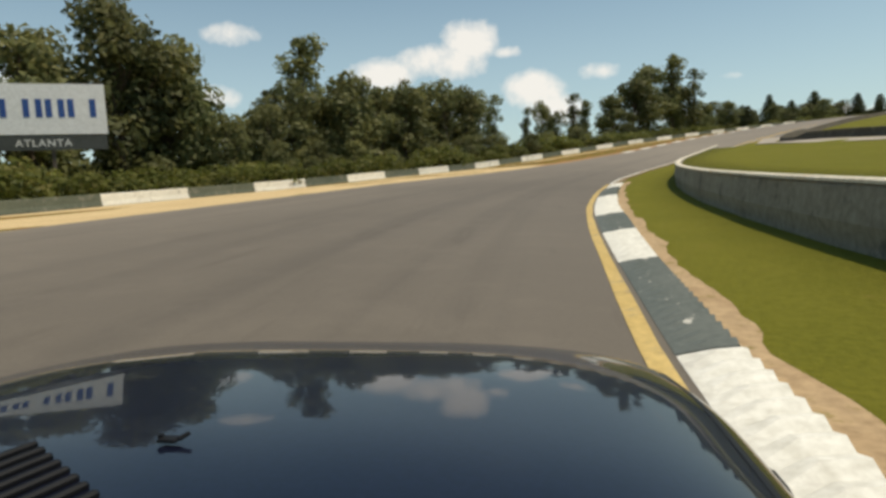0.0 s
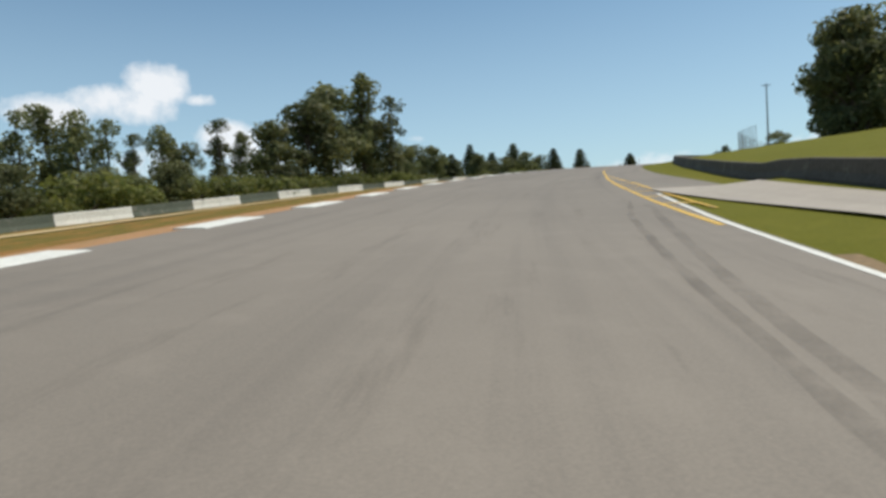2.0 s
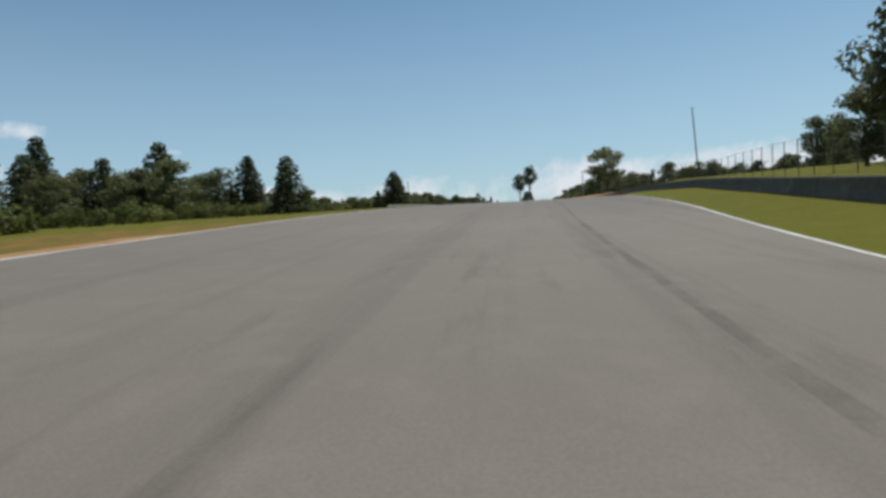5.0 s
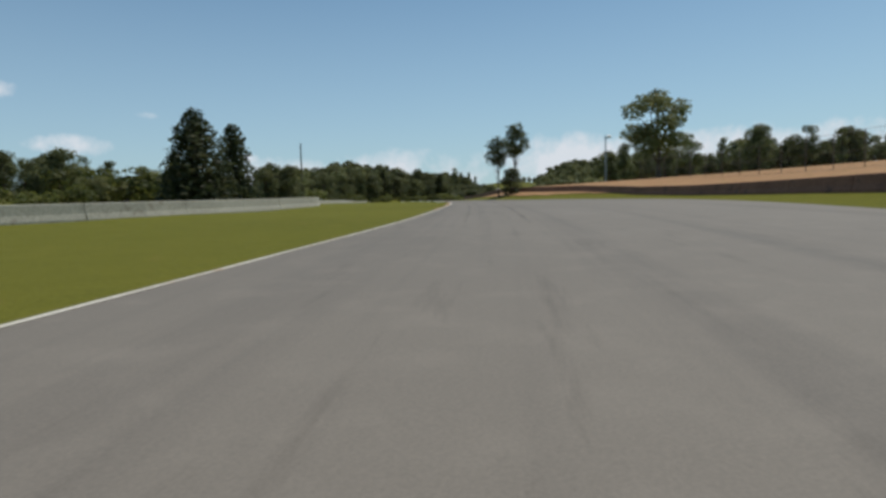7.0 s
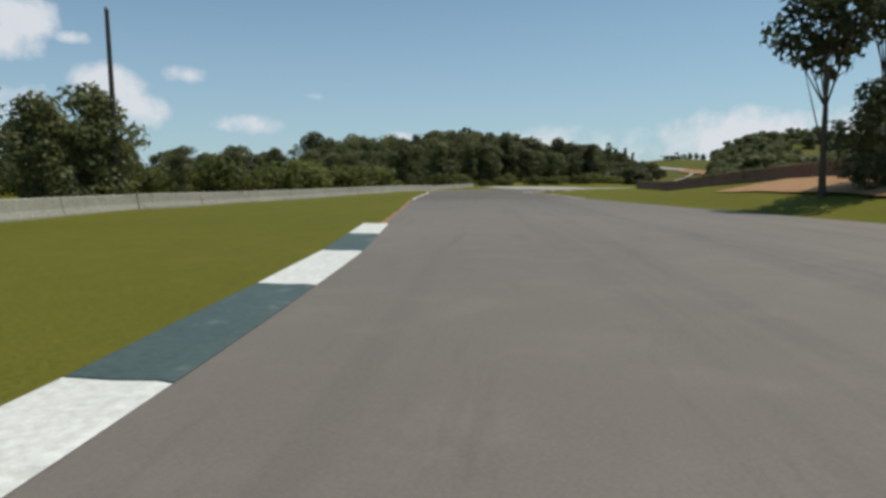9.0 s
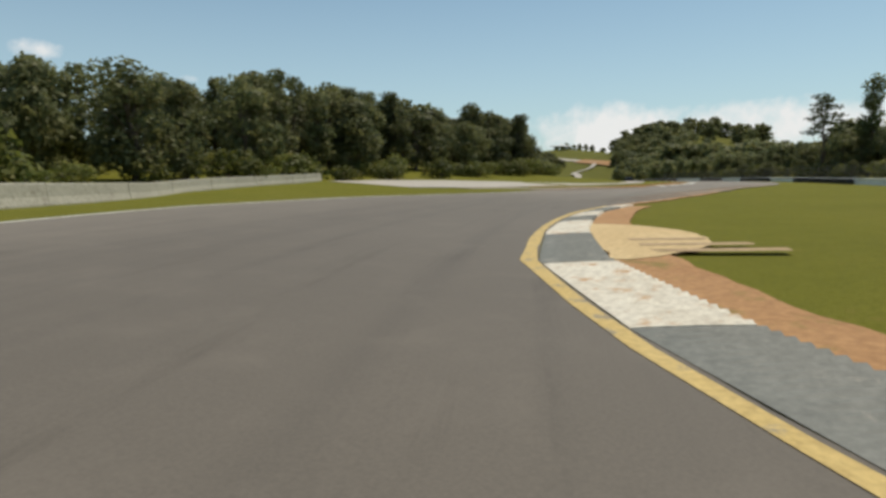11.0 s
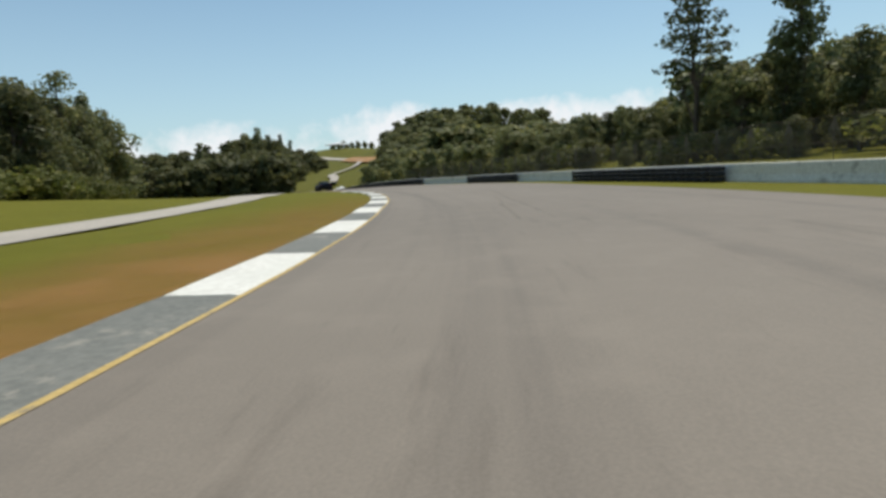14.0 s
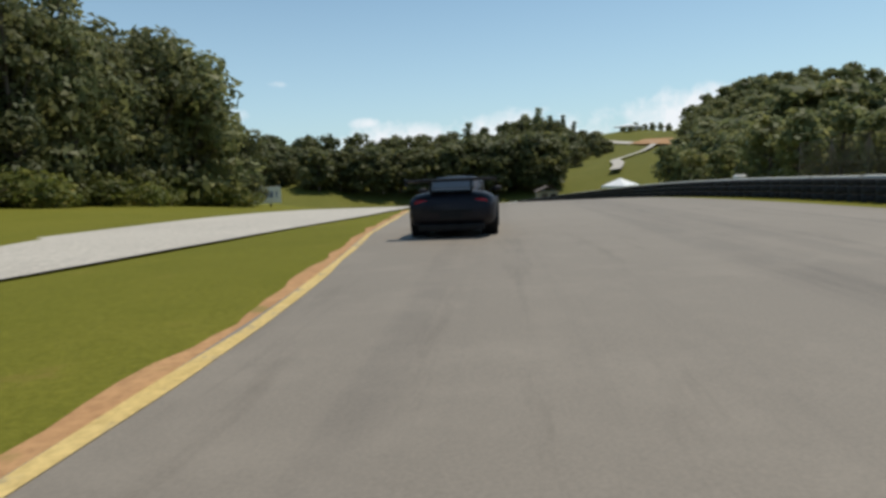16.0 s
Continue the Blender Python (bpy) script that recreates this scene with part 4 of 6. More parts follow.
# fourth bend: kerb on the left with its yellow line, access road beyond the grass
K4 = [(492.9 + 3.6 * k if k < 7 else (514.5 + 3.56 * (k - 6) if k < 17 else 550.1 + 3.37 * (k - 16)), k % 2) for k in range(29)]
kerb("rumble_kerb", 492.9, lambda s: L_EDGE(s) + 0.03, lambda s: L_EDGE(s) - 0.92, 3.6, 28, False, "flat kerb painted white and grey-green", False, 0.03, dark=M_KERBGREY, cuts=K4)
stripe("yellow_line", 486, 592, lambda s: L_EDGE(s) + 0.06, 0.075, M_YELLOW_WORN, "thin worn yellow line beside the kerb", worn=0.025)
stripe("yellow_line", 592, 640, lambda s: L_EDGE(s) + 0.1, 0.13, M_YELLOW_WORN, "worn yellow edge line", worn=0.05)
clay = ribbon(594, 625, lambda s: L_EDGE(s) - 0.2, lambda s: L_EDGE(s) + 0.2, 0.014, M_CLAY, "clay_strip", 0.4, 3, uneven=0.14)
tagged(clay, "reddish dirt beside the yellow line", "dirt", kind="structure")
clay = ribbon(485, 575, lambda s: L_EDGE(s) - (0.8 if s > 493 else 0.0), lambda s: L_EDGE(s) - 6.2 + 1.2 * noise.noise((s * 0.13, 8, 0)), 0.035, M_CLAYWASH, "clay_strip", 1.0, 8, uneven=0.3, unit=True)
tagged(clay, "orange clay shoulder fading into the grass", "dirt", kind="structure")
ACCESS = [(468, -31.5, -21), (476, -31, -18.5), (484, -28, -16.8), (490, -24.5, -16.2), (497, -20.5, -14.6), (506, -17.0, -12.9), (520, -14.4, -11.1), (545, -14.8, -11.5), (560, -14.6, -11.5), (585, -14.4, -10.5), (604, -13.2, -7.4), (612, -12.6, -6.1), (620, -12.2, -4.7), (628, -11.6, -4.0), (640, -10.4, -3.6), (660, -8, -3.5)]
ac = ribbon(468, 655, lambda s: table(ACCESS, s, 1), lambda s: table(ACCESS, s, 2), 0.05, M_CONCRETE_ROAD, "access_road", 2.0, 4, uneven=0.05)
tagged(ac, "pale concrete access road beside the track", "road", kind="structure")
run = ribbon(465.5, 485.5, lambda s: min(L_EDGE(s) - 0.1, np.interp(s, [465.5, 468, 471, 473.5, 478, 485.5], [-8.0, -9.0, -11.5, -20.0, -18.5, -16.5])), lambda s: L_EDGE(s) + 0.2, 0.012, M_DUSTY, "dusty_run_off", 1.0, 5, uneven=0.4)
dust = ribbon(464, 486, lambda s: L_EDGE(s) - 3.5, lambda s: L_EDGE(s) + 3.2, 0.034, M_DUST, "dust_film", 1.0, 7, unit=True)
tagged(dust, "pinkish dust thrown over the asphalt edge", "dust", kind="structure")
clay = ribbon(484.6, 487.2, lambda s: -16.3, lambda s: -4.6, 0.05, M_CLAY, "clay_strip", 0.5, 24, uneven=0.3)
tagged(clay, "orange clay along the edge of the grass", "dirt", kind="structure")
tagged(run, "dust-covered paved run-off beside the track", "road", kind="structure")
stripe("white_line", 444, 470, lambda s: R_EDGE(s) - 0.14, 0.09, M_WHITE_DUST, "dusty white edge line", worn=0.04)

# barrier on the right: whitewashed blocks and stacks of tyres by turns
WALL_R = [(440, 33), (470, 25), (500, 19.5), (520, 16), (540, 13.5), (560, 12.8), (580, 12.8), (620, 11.9), (640, 10.4), (680, 8.9), (740, 8.6)]
wall_r = lerp_list(WALL_R)


def tyre_mesh():
    bm = bmesh.new()
    for k in range(3):
        n, r = 14, [(0.315, 0.02), (0.33, 0.07), (0.33, 0.17), (0.315, 0.225), (0.20, 0.235), (0.19, 0.12)]
        rings = [[bm.verts.new((a * math.cos(2 * math.pi * i / n), a * math.sin(2 * math.pi * i / n), z + 0.25 * k)) for i in range(n)] for a, z in r]
        for a, b in zip(rings, rings[1:]):
            for i in range(n):
                bm.faces.new((a[i], a[(i + 1) % n], b[(i + 1) % n], b[i]))
    me = bpy.data.meshes.new("tyre_stack")
    bm.to_mesh(me)
    bm.free()
    me.materials.append(M_TYRE)
    me.shade_smooth()
    return me


TYRES = tyre_mesh()
for a, b in ((510.5, 537.5), (553, 569.5), (581.5, 593), (608, 690)):
    tw = thing("tyre_wall", "row of black tyre stacks bound together in front of the barrier", "tyre wall", "tyre walls")
    s = a
    while s < b:
        ob = new("tyre_stack", TYRES)
        ob.parent = tw
        ob.matrix_basis = Matrix.Translation(place(s, wall_r(s) - 0.55)) @ Matrix.Rotation(s * 3.1, 4, "Z")
        s += 0.68
barrier("concrete_wall", WALL_R, 440, 735, 0.81, 6.1, [M_BARRIER_W], "whitewashed concrete wall with worn paint")


def mesh_fence(name, rows, s0, s1, high, gap, label, group, wire, cell=0.22, half=0.004):
    """Chain-link fence: steel posts, rails and a lattice of wires."""
    at = lerp_list(rows)
    ob = thing(name, label, "fence", group)
    ss = np.arange(s0, s1, gap)
    bm = bmesh.new()
    add_tube(bm, (0, 0, -0.3), (0, 0, high), 0.032, 0.032, 6)
    me = bpy.data.meshes.new("post")
    bm.to_mesh(me)
    bm.free()
    me.materials.append(wire)
    for s in ss:
        p = new("post", me)
        p.parent, p.location = ob, place(s, at(s))
    bm = bmesh.new()
    for a, b in zip(ss, ss[1:]):
        p, q = place(a, at(a)), place(b, at(b))
        for z in (0.1, high * 0.5, high - 0.03):
            add_tube(bm, p + Vector((0, 0, z)), q + Vector((0, 0, z)), 0.01, 0.01, 4, False)
    part("rail", bm, wire, ob)
    v, f = [], []
    for a, b in zip(ss, ss[1:]):
        p, q = place(a, at(a)), place(b, at(b))
        d = q - p
        n = max(4, int(d.length / cell))
        for i in range(n):
            for sgn in (0, 1):
                x0, x1 = i / n, min(1.0, max(0.0, i / n + (0.5 if sgn else -0.5) * high / d.length * 1.0))
                lo, hi = p + d * x0 + Vector((0, 0, 0.1)), p + d * x1 + Vector((0, 0, high - 0.05))
                k = len(v)
                w = d.normalized() * half
                v += [lo - w, lo + w, hi + w, hi - w]
                f.append((k, k + 1, k + 2, k + 3))
    mesh_part("wire_mesh", v, f, wire, ob)
    return ob


def skid(rows, width):
    """A rubber mark along a bent path: stations and distances from the driving line; it thins out at both ends."""
    at, a, b = lerp_list(rows), rows[0][0], rows[-1][0]
    half = lambda s: width / 2 * (0.25 + 0.75 * min(1.0, 3.5 * math.sin(math.pi * min(1.0, max(0.0, (s - a) / (b - a))))))
    ob = ribbon(a, b, lambda s: at(s) - half(s), lambda s: at(s) + half(s), 0.0245, M_RUBBER, "skid_mark", 0.35, 2, uneven=0.035)
    tagged(ob, "dark rubber skid mark on the asphalt", "skid mark", kind="structure")


SKIDS = [
    ([(66, 1.0), (76, 1.68), (80, 2.0), (86.5, 2.57), (92, 3.3)], 0.16), ([(68, 1.4), (76.4, 1.98), (80.4, 2.47), (89.5, 3.54)], 0.2),
    ([(106, 0.2), (112, 1.3), (114.8, 2.33), (119.2, 3.96), (123, 5.3)], 0.2), ([(108, 0.6), (113.9, 1.77), (118, 2.89), (121.5, 3.9), (125.5, 5.1)], 0.17),
    ([(105, 1.2), (113.1, 2.06), (117.2, 2.75), (122, 3.6)], 0.09), ([(134, -0.9), (150, -0.6)], 0.1), ([(136, 0.7), (154, 0.5)], 0.1),
    ([(172, 1.5), (190, 1.7), (225, 2.5), (258, 2.6)], 0.16), ([(284, -0.97), (299.7, -0.95), (318.5, -0.8)], 0.12), ([(283, 0.95), (299.4, 1.06), (326, 1.5)], 0.18),
    ([(285, -2.3), (296, -2.2)], 0.08), ([(305, -0.38), (318, -0.34)], 0.12), ([(312, 1.5), (328, 2.3), (344, 3.2)], 0.14),
    ([(453.5, 1.33), (455.5, 1.65), (459.7, 2.4), (467.5, 3.88)], 0.1), ([(468, 3.0), (475, 3.6), (500, 5.8)], 0.1), ([(476, 2.2), (505, 3.7), (530, 4.4)], 0.12),
    ([(540, 1.9), (547.7, 2.2), (549.7, 2.32), (553.7, 2.73), (558, 3.3), (566, 4.4)], 0.11), ([(540, 1.1), (546.7, 1.46), (548, 1.71), (553, 2.2)], 0.1), ([(566, 3.0), (600, 4.2)], 0.14),
]
for rows, width in SKIDS:
    skid(rows, width)
bank = ribbon(292, 376, lambda s: R_EDGE(s) + 3.9, lambda s: R_EDGE(s) + 12.5, 0.1, M_CLAY, "clay_bank", 2.0, 8, uneven=0.9)
tagged(bank, "bare red clay bank above the wall", "bank", kind="structure")
mesh_fence("chain_link_fence", [(100, 19), (180, 17), (230, 19), (300, 25), (345, 26)], 150, 345, 2.6, 3.0, "chain-link fence on steel posts above the bank", "fences", M_FENCE)
mesh_fence("chain_link_fence", [(440, 42), (500, 30), (560, 24), (640, 21)], 470, 640, 3.1, 3.2, "tall chain-link fence on steel posts behind the barrier", "fences", M_FENCE, 0.14, 0.012)

# ---------------------------------------------------------------- trees
def leaf_cloud(rng, blobs, leaf, density):
    """Leaf sprays over the lobes of a crown: small blades, facing out and up."""
    v, f = [], []
    for c, r in blobs:
        n = int(density * 4.2 * (r[0] * r[1] + r[1] * r[2] + r[0] * r[2]) / 3 / (leaf * leaf)) + 10
        for _ in range(n):
            d = Vector((rng.gauss(0, 1), rng.gauss(0, 1), rng.gauss(0, 1))).normalized()
            k = rng.uniform(0.62, 1.06)
            p = Vector((c[0] + d.x * r[0] * k, c[1] + d.y * r[1] * k, max(0.1, c[2] + d.z * r[2] * k)))
            nrm = (d + Vector((rng.uniform(-0.8, 0.8), rng.uniform(-0.8, 0.8), rng.uniform(-0.4, 0.9)))).normalized()
            t = Matrix.Rotation(rng.uniform(0, 6.28), 3, nrm) @ nrm.orthogonal().normalized()
            b = nrm.cross(t)
            s = leaf * rng.uniform(0.55, 1.2)
            i = len(v)
            w = s * rng.uniform(0.5, 0.8)
            v += [p - t * s, p + t * s + b * w + nrm * s * 0.2, p + t * s - b * w]
            f.append((i, i + 1, i + 2))
    return v, f


def limbs(bm, rng, top, r0, blobs, start=0.35):
    pts = [Vector((0, 0, -0.5))]
    n = 5
    for i in range(1, n + 1):
        pts.append(Vector((rng.uniform(-0.25, 0.25) * i * 0.4, rng.uniform(-0.25, 0.25) * i * 0.4, top * i / n)))
    for i in range(n):
        add_tube(bm, pts[i], pts[i + 1], r0 * (1 - 0.8 * i / n) * (1.25 if i == 0 else 1), r0 * (1 - 0.8 * (i + 1) / n), 8, i == 0)
    for c, r in blobs:
        k = min(n - 1, max(1, int(n * max(start, c[2] / max(top, 0.1) - 0.25))))
        add_tube(bm, pts[k], Vector(c) * 0.97, r0 * 0.28, r0 * 0.07, 5, False)


def tree_kind(kind, seed, height, leaf, density):
    """A tree of its kind, standing at the origin: trunk with limbs, and a crown of leaf sprays."""
    rng = random.Random(seed)
    blobs = []
    h = height
    if kind in ("broad", "oak"):
        low = 0.09 if kind == "broad" else 0.36
        for i in range(30 if kind == "broad" else 16):
            a = rng.uniform(0, 6.28)
            q = rng.uniform(0, 1)
            z = h * (low + (0.90 - low) * q)
            w = h * (0.27 if kind == "broad" else 0.36) * math.sin(math.pi * (0.22 + 0.68 * q)) ** 0.8
            d = rng.uniform(0.35, 1.0) * w
            r = h * rng.uniform(0.085, 0.135)
            blobs.append(((d * math.cos(a), d * math.sin(a), z), (r * 1.1, r * 1.1, r * 0.9)))
        blobs.append(((0, 0, h * 0.92), (h * 0.09, h * 0.09, h * 0.08)))
        r0, top, mat = h * 0.022, h * 0.85, M_LEAF
    elif kind == "tall":
        for i in range(24):
            a = rng.uniform(0, 6.28)
            q = rng.uniform(0, 1)
            z = h * (0.15 + 0.79 * q)
            d = h * 0.125 * rng.uniform(0.1, 1.0) * (1.15 - 0.45 * q)
            r = h * rng.uniform(0.05, 0.095)
            blobs.append(((d * math.cos(a), d * math.sin(a), z), (r, r, r * 1.05)))
        blobs.append(((0, 0, h * 0.95), (h * 0.045, h * 0.045, h * 0.05)))
        r0, top, mat = h * 0.014, h * 0.93, M_LEAF
    elif kind == "pine":
        for i in range(15):
            a = i * 2.4 + rng.uniform(-0.4, 0.4)
            z = h * (0.50 + 0.032 * i)
            d = h * 0.17 * (1.0 - 0.05 * i) * rng.uniform(0.45, 1.0)
            r = h * rng.uniform(0.055, 0.085)
            blobs.append(((d * math.cos(a), d * math.sin(a), z), (r * 1.3, r * 1.3, r * 0.42)))
        r0, top, mat = h * 0.014, h * 0.97, M_NEEDLE
    elif kind == "round_pine":
        for i in range(18):
            a, q = i * 2.4 + rng.uniform(-0.5, 0.5), i / 17
            d = h * 0.19 * math.sin(math.pi * (0.2 + 0.7 * q)) * rng.uniform(0.3, 1.0)
            r = h * rng.uniform(0.065, 0.095)
            blobs.append(((d * math.cos(a), d * math.sin(a), h * (0.56 + 0.36 * q)), (r * 1.1, r * 1.1, r * 0.8)))
        r0, top, mat = h * 0.014, h * 0.9, M_NEEDLE
    elif kind == "cone":
        for i in range(15):
            z = h * (0.07 + 0.89 * i / 14)
            w = h * 0.27 * (1 - i / 14.6) ** 0.55
            for a in (i * 2.1, i * 2.1 + 2.2, i * 2.1 + 4.1):
                r = max(h * 0.04, w * 0.6) * rng.uniform(0.8, 1.2)
                blobs.append(((w * 0.45 * math.cos(a), w * 0.45 * math.sin(a), z), (r, r, h * 0.055)))
        r0, top, mat = h * 0.018, h * 0.95, M_NEEDLE
    else:  # shrub
        for i in range(8):
            a = rng.uniform(0, 6.28)
            d = h * rng.uniform(0.1, 0.55)
            r = h * rng.uniform(0.24, 0.40)
            blobs.append(((d * math.cos(a), d * math.sin(a), h * rng.uniform(0.22, 0.66)), (r, r, r * 0.9)))
        r0, top, mat = h * 0.03, h * 0.5, M_LEAF2
    bm = bmesh.new()
    limbs(bm, rng, top, r0, blobs)
    v, f = leaf_cloud(rng, blobs, leaf, density)
    return bm, v, f, mat


TREE_LABEL = {"broad": "broad leafy deciduous tree with a dense dark green crown", "tall": "tall slender deciduous tree with gaps in its crown",
              "pine": "tall pine with a bare trunk and layered crown", "cone": "conical dark green cedar, dense to the ground",
              "shrub": "yellow-green leafy shrub at the wood's edge", "oak": "spreading oak with a bare trunk and open crown"}
TREE_LABEL["round_pine"] = "pine with a bare trunk and a rounded dark crown"
TREE_CAT = {"round_pine": "pine tree", "broad": "tree", "tall": "tree", "pine": "pine tree", "cone": "cedar tree", "shrub": "shrub", "oak": "oak tree"}
TREE_NAME = {"round_pine": "pine_tree", "broad": "broadleaf_tree", "tall": "slender_tree", "pine": "pine_tree", "cone": "cedar_tree", "shrub": "shrub", "oak": "oak_tree"}
BASE_HEIGHT = {"round_pine": 12.0, "broad": 15.0, "tall": 18.0, "pine": 20.0, "cone": 9.0, "shrub": 3.0, "oak": 13.0}
LEAF_SIZE = {"round_pine": 0.24, "broad": 0.35, "tall": 0.31, "pine": 0.27, "cone": 0.20, "shrub": 0.18, "oak": 0.25}
STORE = {}


def tree(kind, variant, height, at, turn=0.0, label="", group="trees beside the track", far=False, wide=1.0):
    """A tree at a place; trees of one kind and variant share their meshes."""
    key = (kind, variant, far)
    base = BASE_HEIGHT[kind]
    k = height / base
    if key not in STORE:
        bm, v, f, mat = tree_kind(kind, 31 * variant + len(kind) + 7, base, LEAF_SIZE[kind] * (2.45 if far else 1.05), 0.85 if far else (1.8 if kind == "oak" else 1.1))
        me = bpy.data.meshes.new("trunk")
        bm.to_mesh(me)
        bm.free()
        me.materials.append(M_BARK)
        mc = bpy.data.meshes.new("crown")
        mc.from_pydata([tuple(p) for p in v], [], f)
        mc.materials.append(mat)
        STORE[key] = (me, mc)
    me, mc = STORE[key]
    ob = thing(TREE_NAME[kind], label or TREE_LABEL[kind], TREE_CAT[kind], group, Matrix.Translation(at) @ Matrix.Rotation(turn, 4, "Z"))
    ob.scale = (k * wide, k * wide, k)
    new("trunk", me).parent = ob
    new("crown", mc).parent = ob
    return ob


def wood(rng, count, s0, s1, l0, l1, kinds, h0, h1, group, far=False, gap=3.0, wide=(0.85, 1.25)):
    """Scatter trees over a stretch of ground beside the road."""
    done, tries = [], 0
    while len(done) < count and tries < count * 30:
        tries += 1
        s, l = rng.uniform(s0, s1), rng.uniform(l0, l1)
        p = place(s, l, -0.1)
        if any((p - q).length < gap for q in done):
            continue
        done.append(p)
        tree(rng.choice(kinds), rng.randint(0, 2), rng.uniform(h0, h1), p, rng.uniform(0, 6.28), group=group, far=far, wide=rng.uniform(*wide))


def tree_mass(name, label, spots, group=""):
    """A distant wood as one mass: trunks and crowns of far trees joined."""
    v, f, ids, base = [], [], [], 0
    for k, (p, h, turn, wide) in enumerate(spots):
        key = ("broad", k % 3, True)
        if key not in STORE:
            tree("broad", k % 3, h, p, turn, group=group, far=True, wide=wide)
            continue
        sc, c, sn = h / BASE_HEIGHT["broad"], math.cos(turn), math.sin(turn)
        for me, mid in ((STORE[key][0], 0), (STORE[key][1], 1)):
            co = np.empty(len(me.vertices) * 3)
            me.vertices.foreach_get("co", co)
            co = co.reshape(-1, 3) * (sc * wide, sc * wide, sc)
            v.append(np.column_stack([co[:, 0] * c - co[:, 1] * sn + p[0], co[:, 0] * sn + co[:, 1] * c + p[1], co[:, 2] + p[2]]))
            for q in me.polygons:
                f.append([i + base for i in q.vertices])
            ids += [mid] * len(me.polygons)
            base += len(me.vertices)
    ob = mesh_part(name, np.vstack(v), f, [M_BARK, M_LEAF], mat_ids=ids)
    return tagged(ob, label, "wood", kind="stuff")


def wood_mass(rng, count, s0, s1, l0, l1, h0, h1, gap=6.0):
    done = []
    tries = 0
    while len(done) < count and tries < count * 30:
        tries += 1
        p = place(rng.uniform(s0, s1), rng.uniform(l0, l1), -0.3)
        if all((p - q[0]).length > gap for q in done):
            done.append((p, rng.uniform(h0, h1), rng.uniform(0, 6.28), rng.uniform(1.0, 1.4)))
    return done


def far_wood(rng, count, x0, y0, x1, y1, breadth, h0, h1, gap=6.0):
    """Places for a belt of trees over open land from one place to another."""
    d = Vector((x1 - x0, y1 - y0))
    n = Vector((-d.y, d.x)).normalized()
    done, tries = [], 0
    while len(done) < count and tries < count * 20:
        tries += 1
        q = Vector((x0, y0)) + d * rng.random() + n * rng.uniform(-0.5, 0.5) * breadth
        if all((q - o[0].to_2d()).length > gap for o in done):
            done.append((Vector((q.x, q.y, land(q.x, q.y)[0] - 1.5)), rng.uniform(h0, h1), rng.uniform(0, 6.28), rng.uniform(1.1, 1.6)))
    return done


rng = random.Random(4)
G1, G2, G3 = "wood outside the first bend", "wood left of the esses", "wood right of the esses"
# outside of the first bend, behind the wall
wood(rng, 24, -20, 62, -70, -56, ["broad", "broad", "tall"], 18, 22, G1, gap=5)
wood(rng, 26, 52, 150, -48, -38, ["broad", "broad", "shrub"], 3.5, 6.0, G1, gap=4.2, wide=(1.0, 1.5))
wood(rng, 10, 66, 82, -60, -46, ["broad", "broad", "tall"], 13, 16.5, G1, gap=4.5)
wood(rng, 13, 80, 99, -60, -46, ["broad", "broad", "tall"], 13.5, 17, G1, gap=4.2)
wood(rng, 12, 104, 150, -62, -46, ["broad", "shrub"], 3.5, 5.5, G1, gap=5, wide=(1.1, 1.6))
wood(rng, 60, -30, 190, -40, -33, ["shrub"], 2.2, 4.2, "undergrowth behind the wall", gap=3.0, wide=(1.0, 1.6))
wood(rng, 20, 0, 62, -52, -40, ["shrub"], 2.5, 4.6, "undergrowth behind the wall", gap=3.2, wide=(1.1, 1.7))
tree("tall", 0, 22.5, place(71, -54), 0.4, group=G1, wide=1.25)
tree("broad", 1, 24.5, place(50, -58), 1.4, group=G1, wide=0.95)
tree("broad", 2, 20.5, place(56, -57), 1.4, group=G1, wide=0.85)
wood(rng, 9, 57, 67, -60, -50, ["broad", "broad", "tall"], 10, 13, G1, gap=3.6)
# taller clumps farther out, seen over the low growth
for x, y, h, k, w in ((4, 246, 27, "tall", 1.25), (10, 252, 29, "tall", 1.3), (17, 246, 27, "broad", 0.8), (23, 250, 26, "tall", 1.2), (-6, 250, 24, "broad", 0.8),
                      (28, 194, 15, "tall", 1.2), (33, 198, 17, "broad", 0.75), (37, 193, 13, "broad", 0.9)):
    tree(k, (x + h) % 3, h, Vector((x, y, land(x, y)[0] - 0.3)), x, group=G1, wide=w)
for s, l, h, k in ((172, -80.7, 18.5, "tall"), (182, -86, 17, "tall"), (188, -57, 26, "tall"), (180, -60, 23.5, "broad"), (196, -62, 18, "broad"), (203, -58, 11.5, "broad"),
                   (172, -58, 19, "broad"), (165, -60, 15, "broad"), (212, -60, 11, "broad"), (219, -59, 11, "broad"), (193, -53, 21, "tall")):
    tree(k, int(s) % 3, h, place(s, l, -0.1), s, group=G1, wide=1.25)
wood(rng, 24, 222, 330, -88, -55, ["broad", "broad", "cone"], 6, 10.5, "trees left of the climb", gap=6, wide=(1.1, 1.6))
wood(rng, 30, 200, 330, -50, -34, ["shrub"], 1.6, 3.0, "bushes left of the climb", gap=4, wide=(1.0, 1.8))
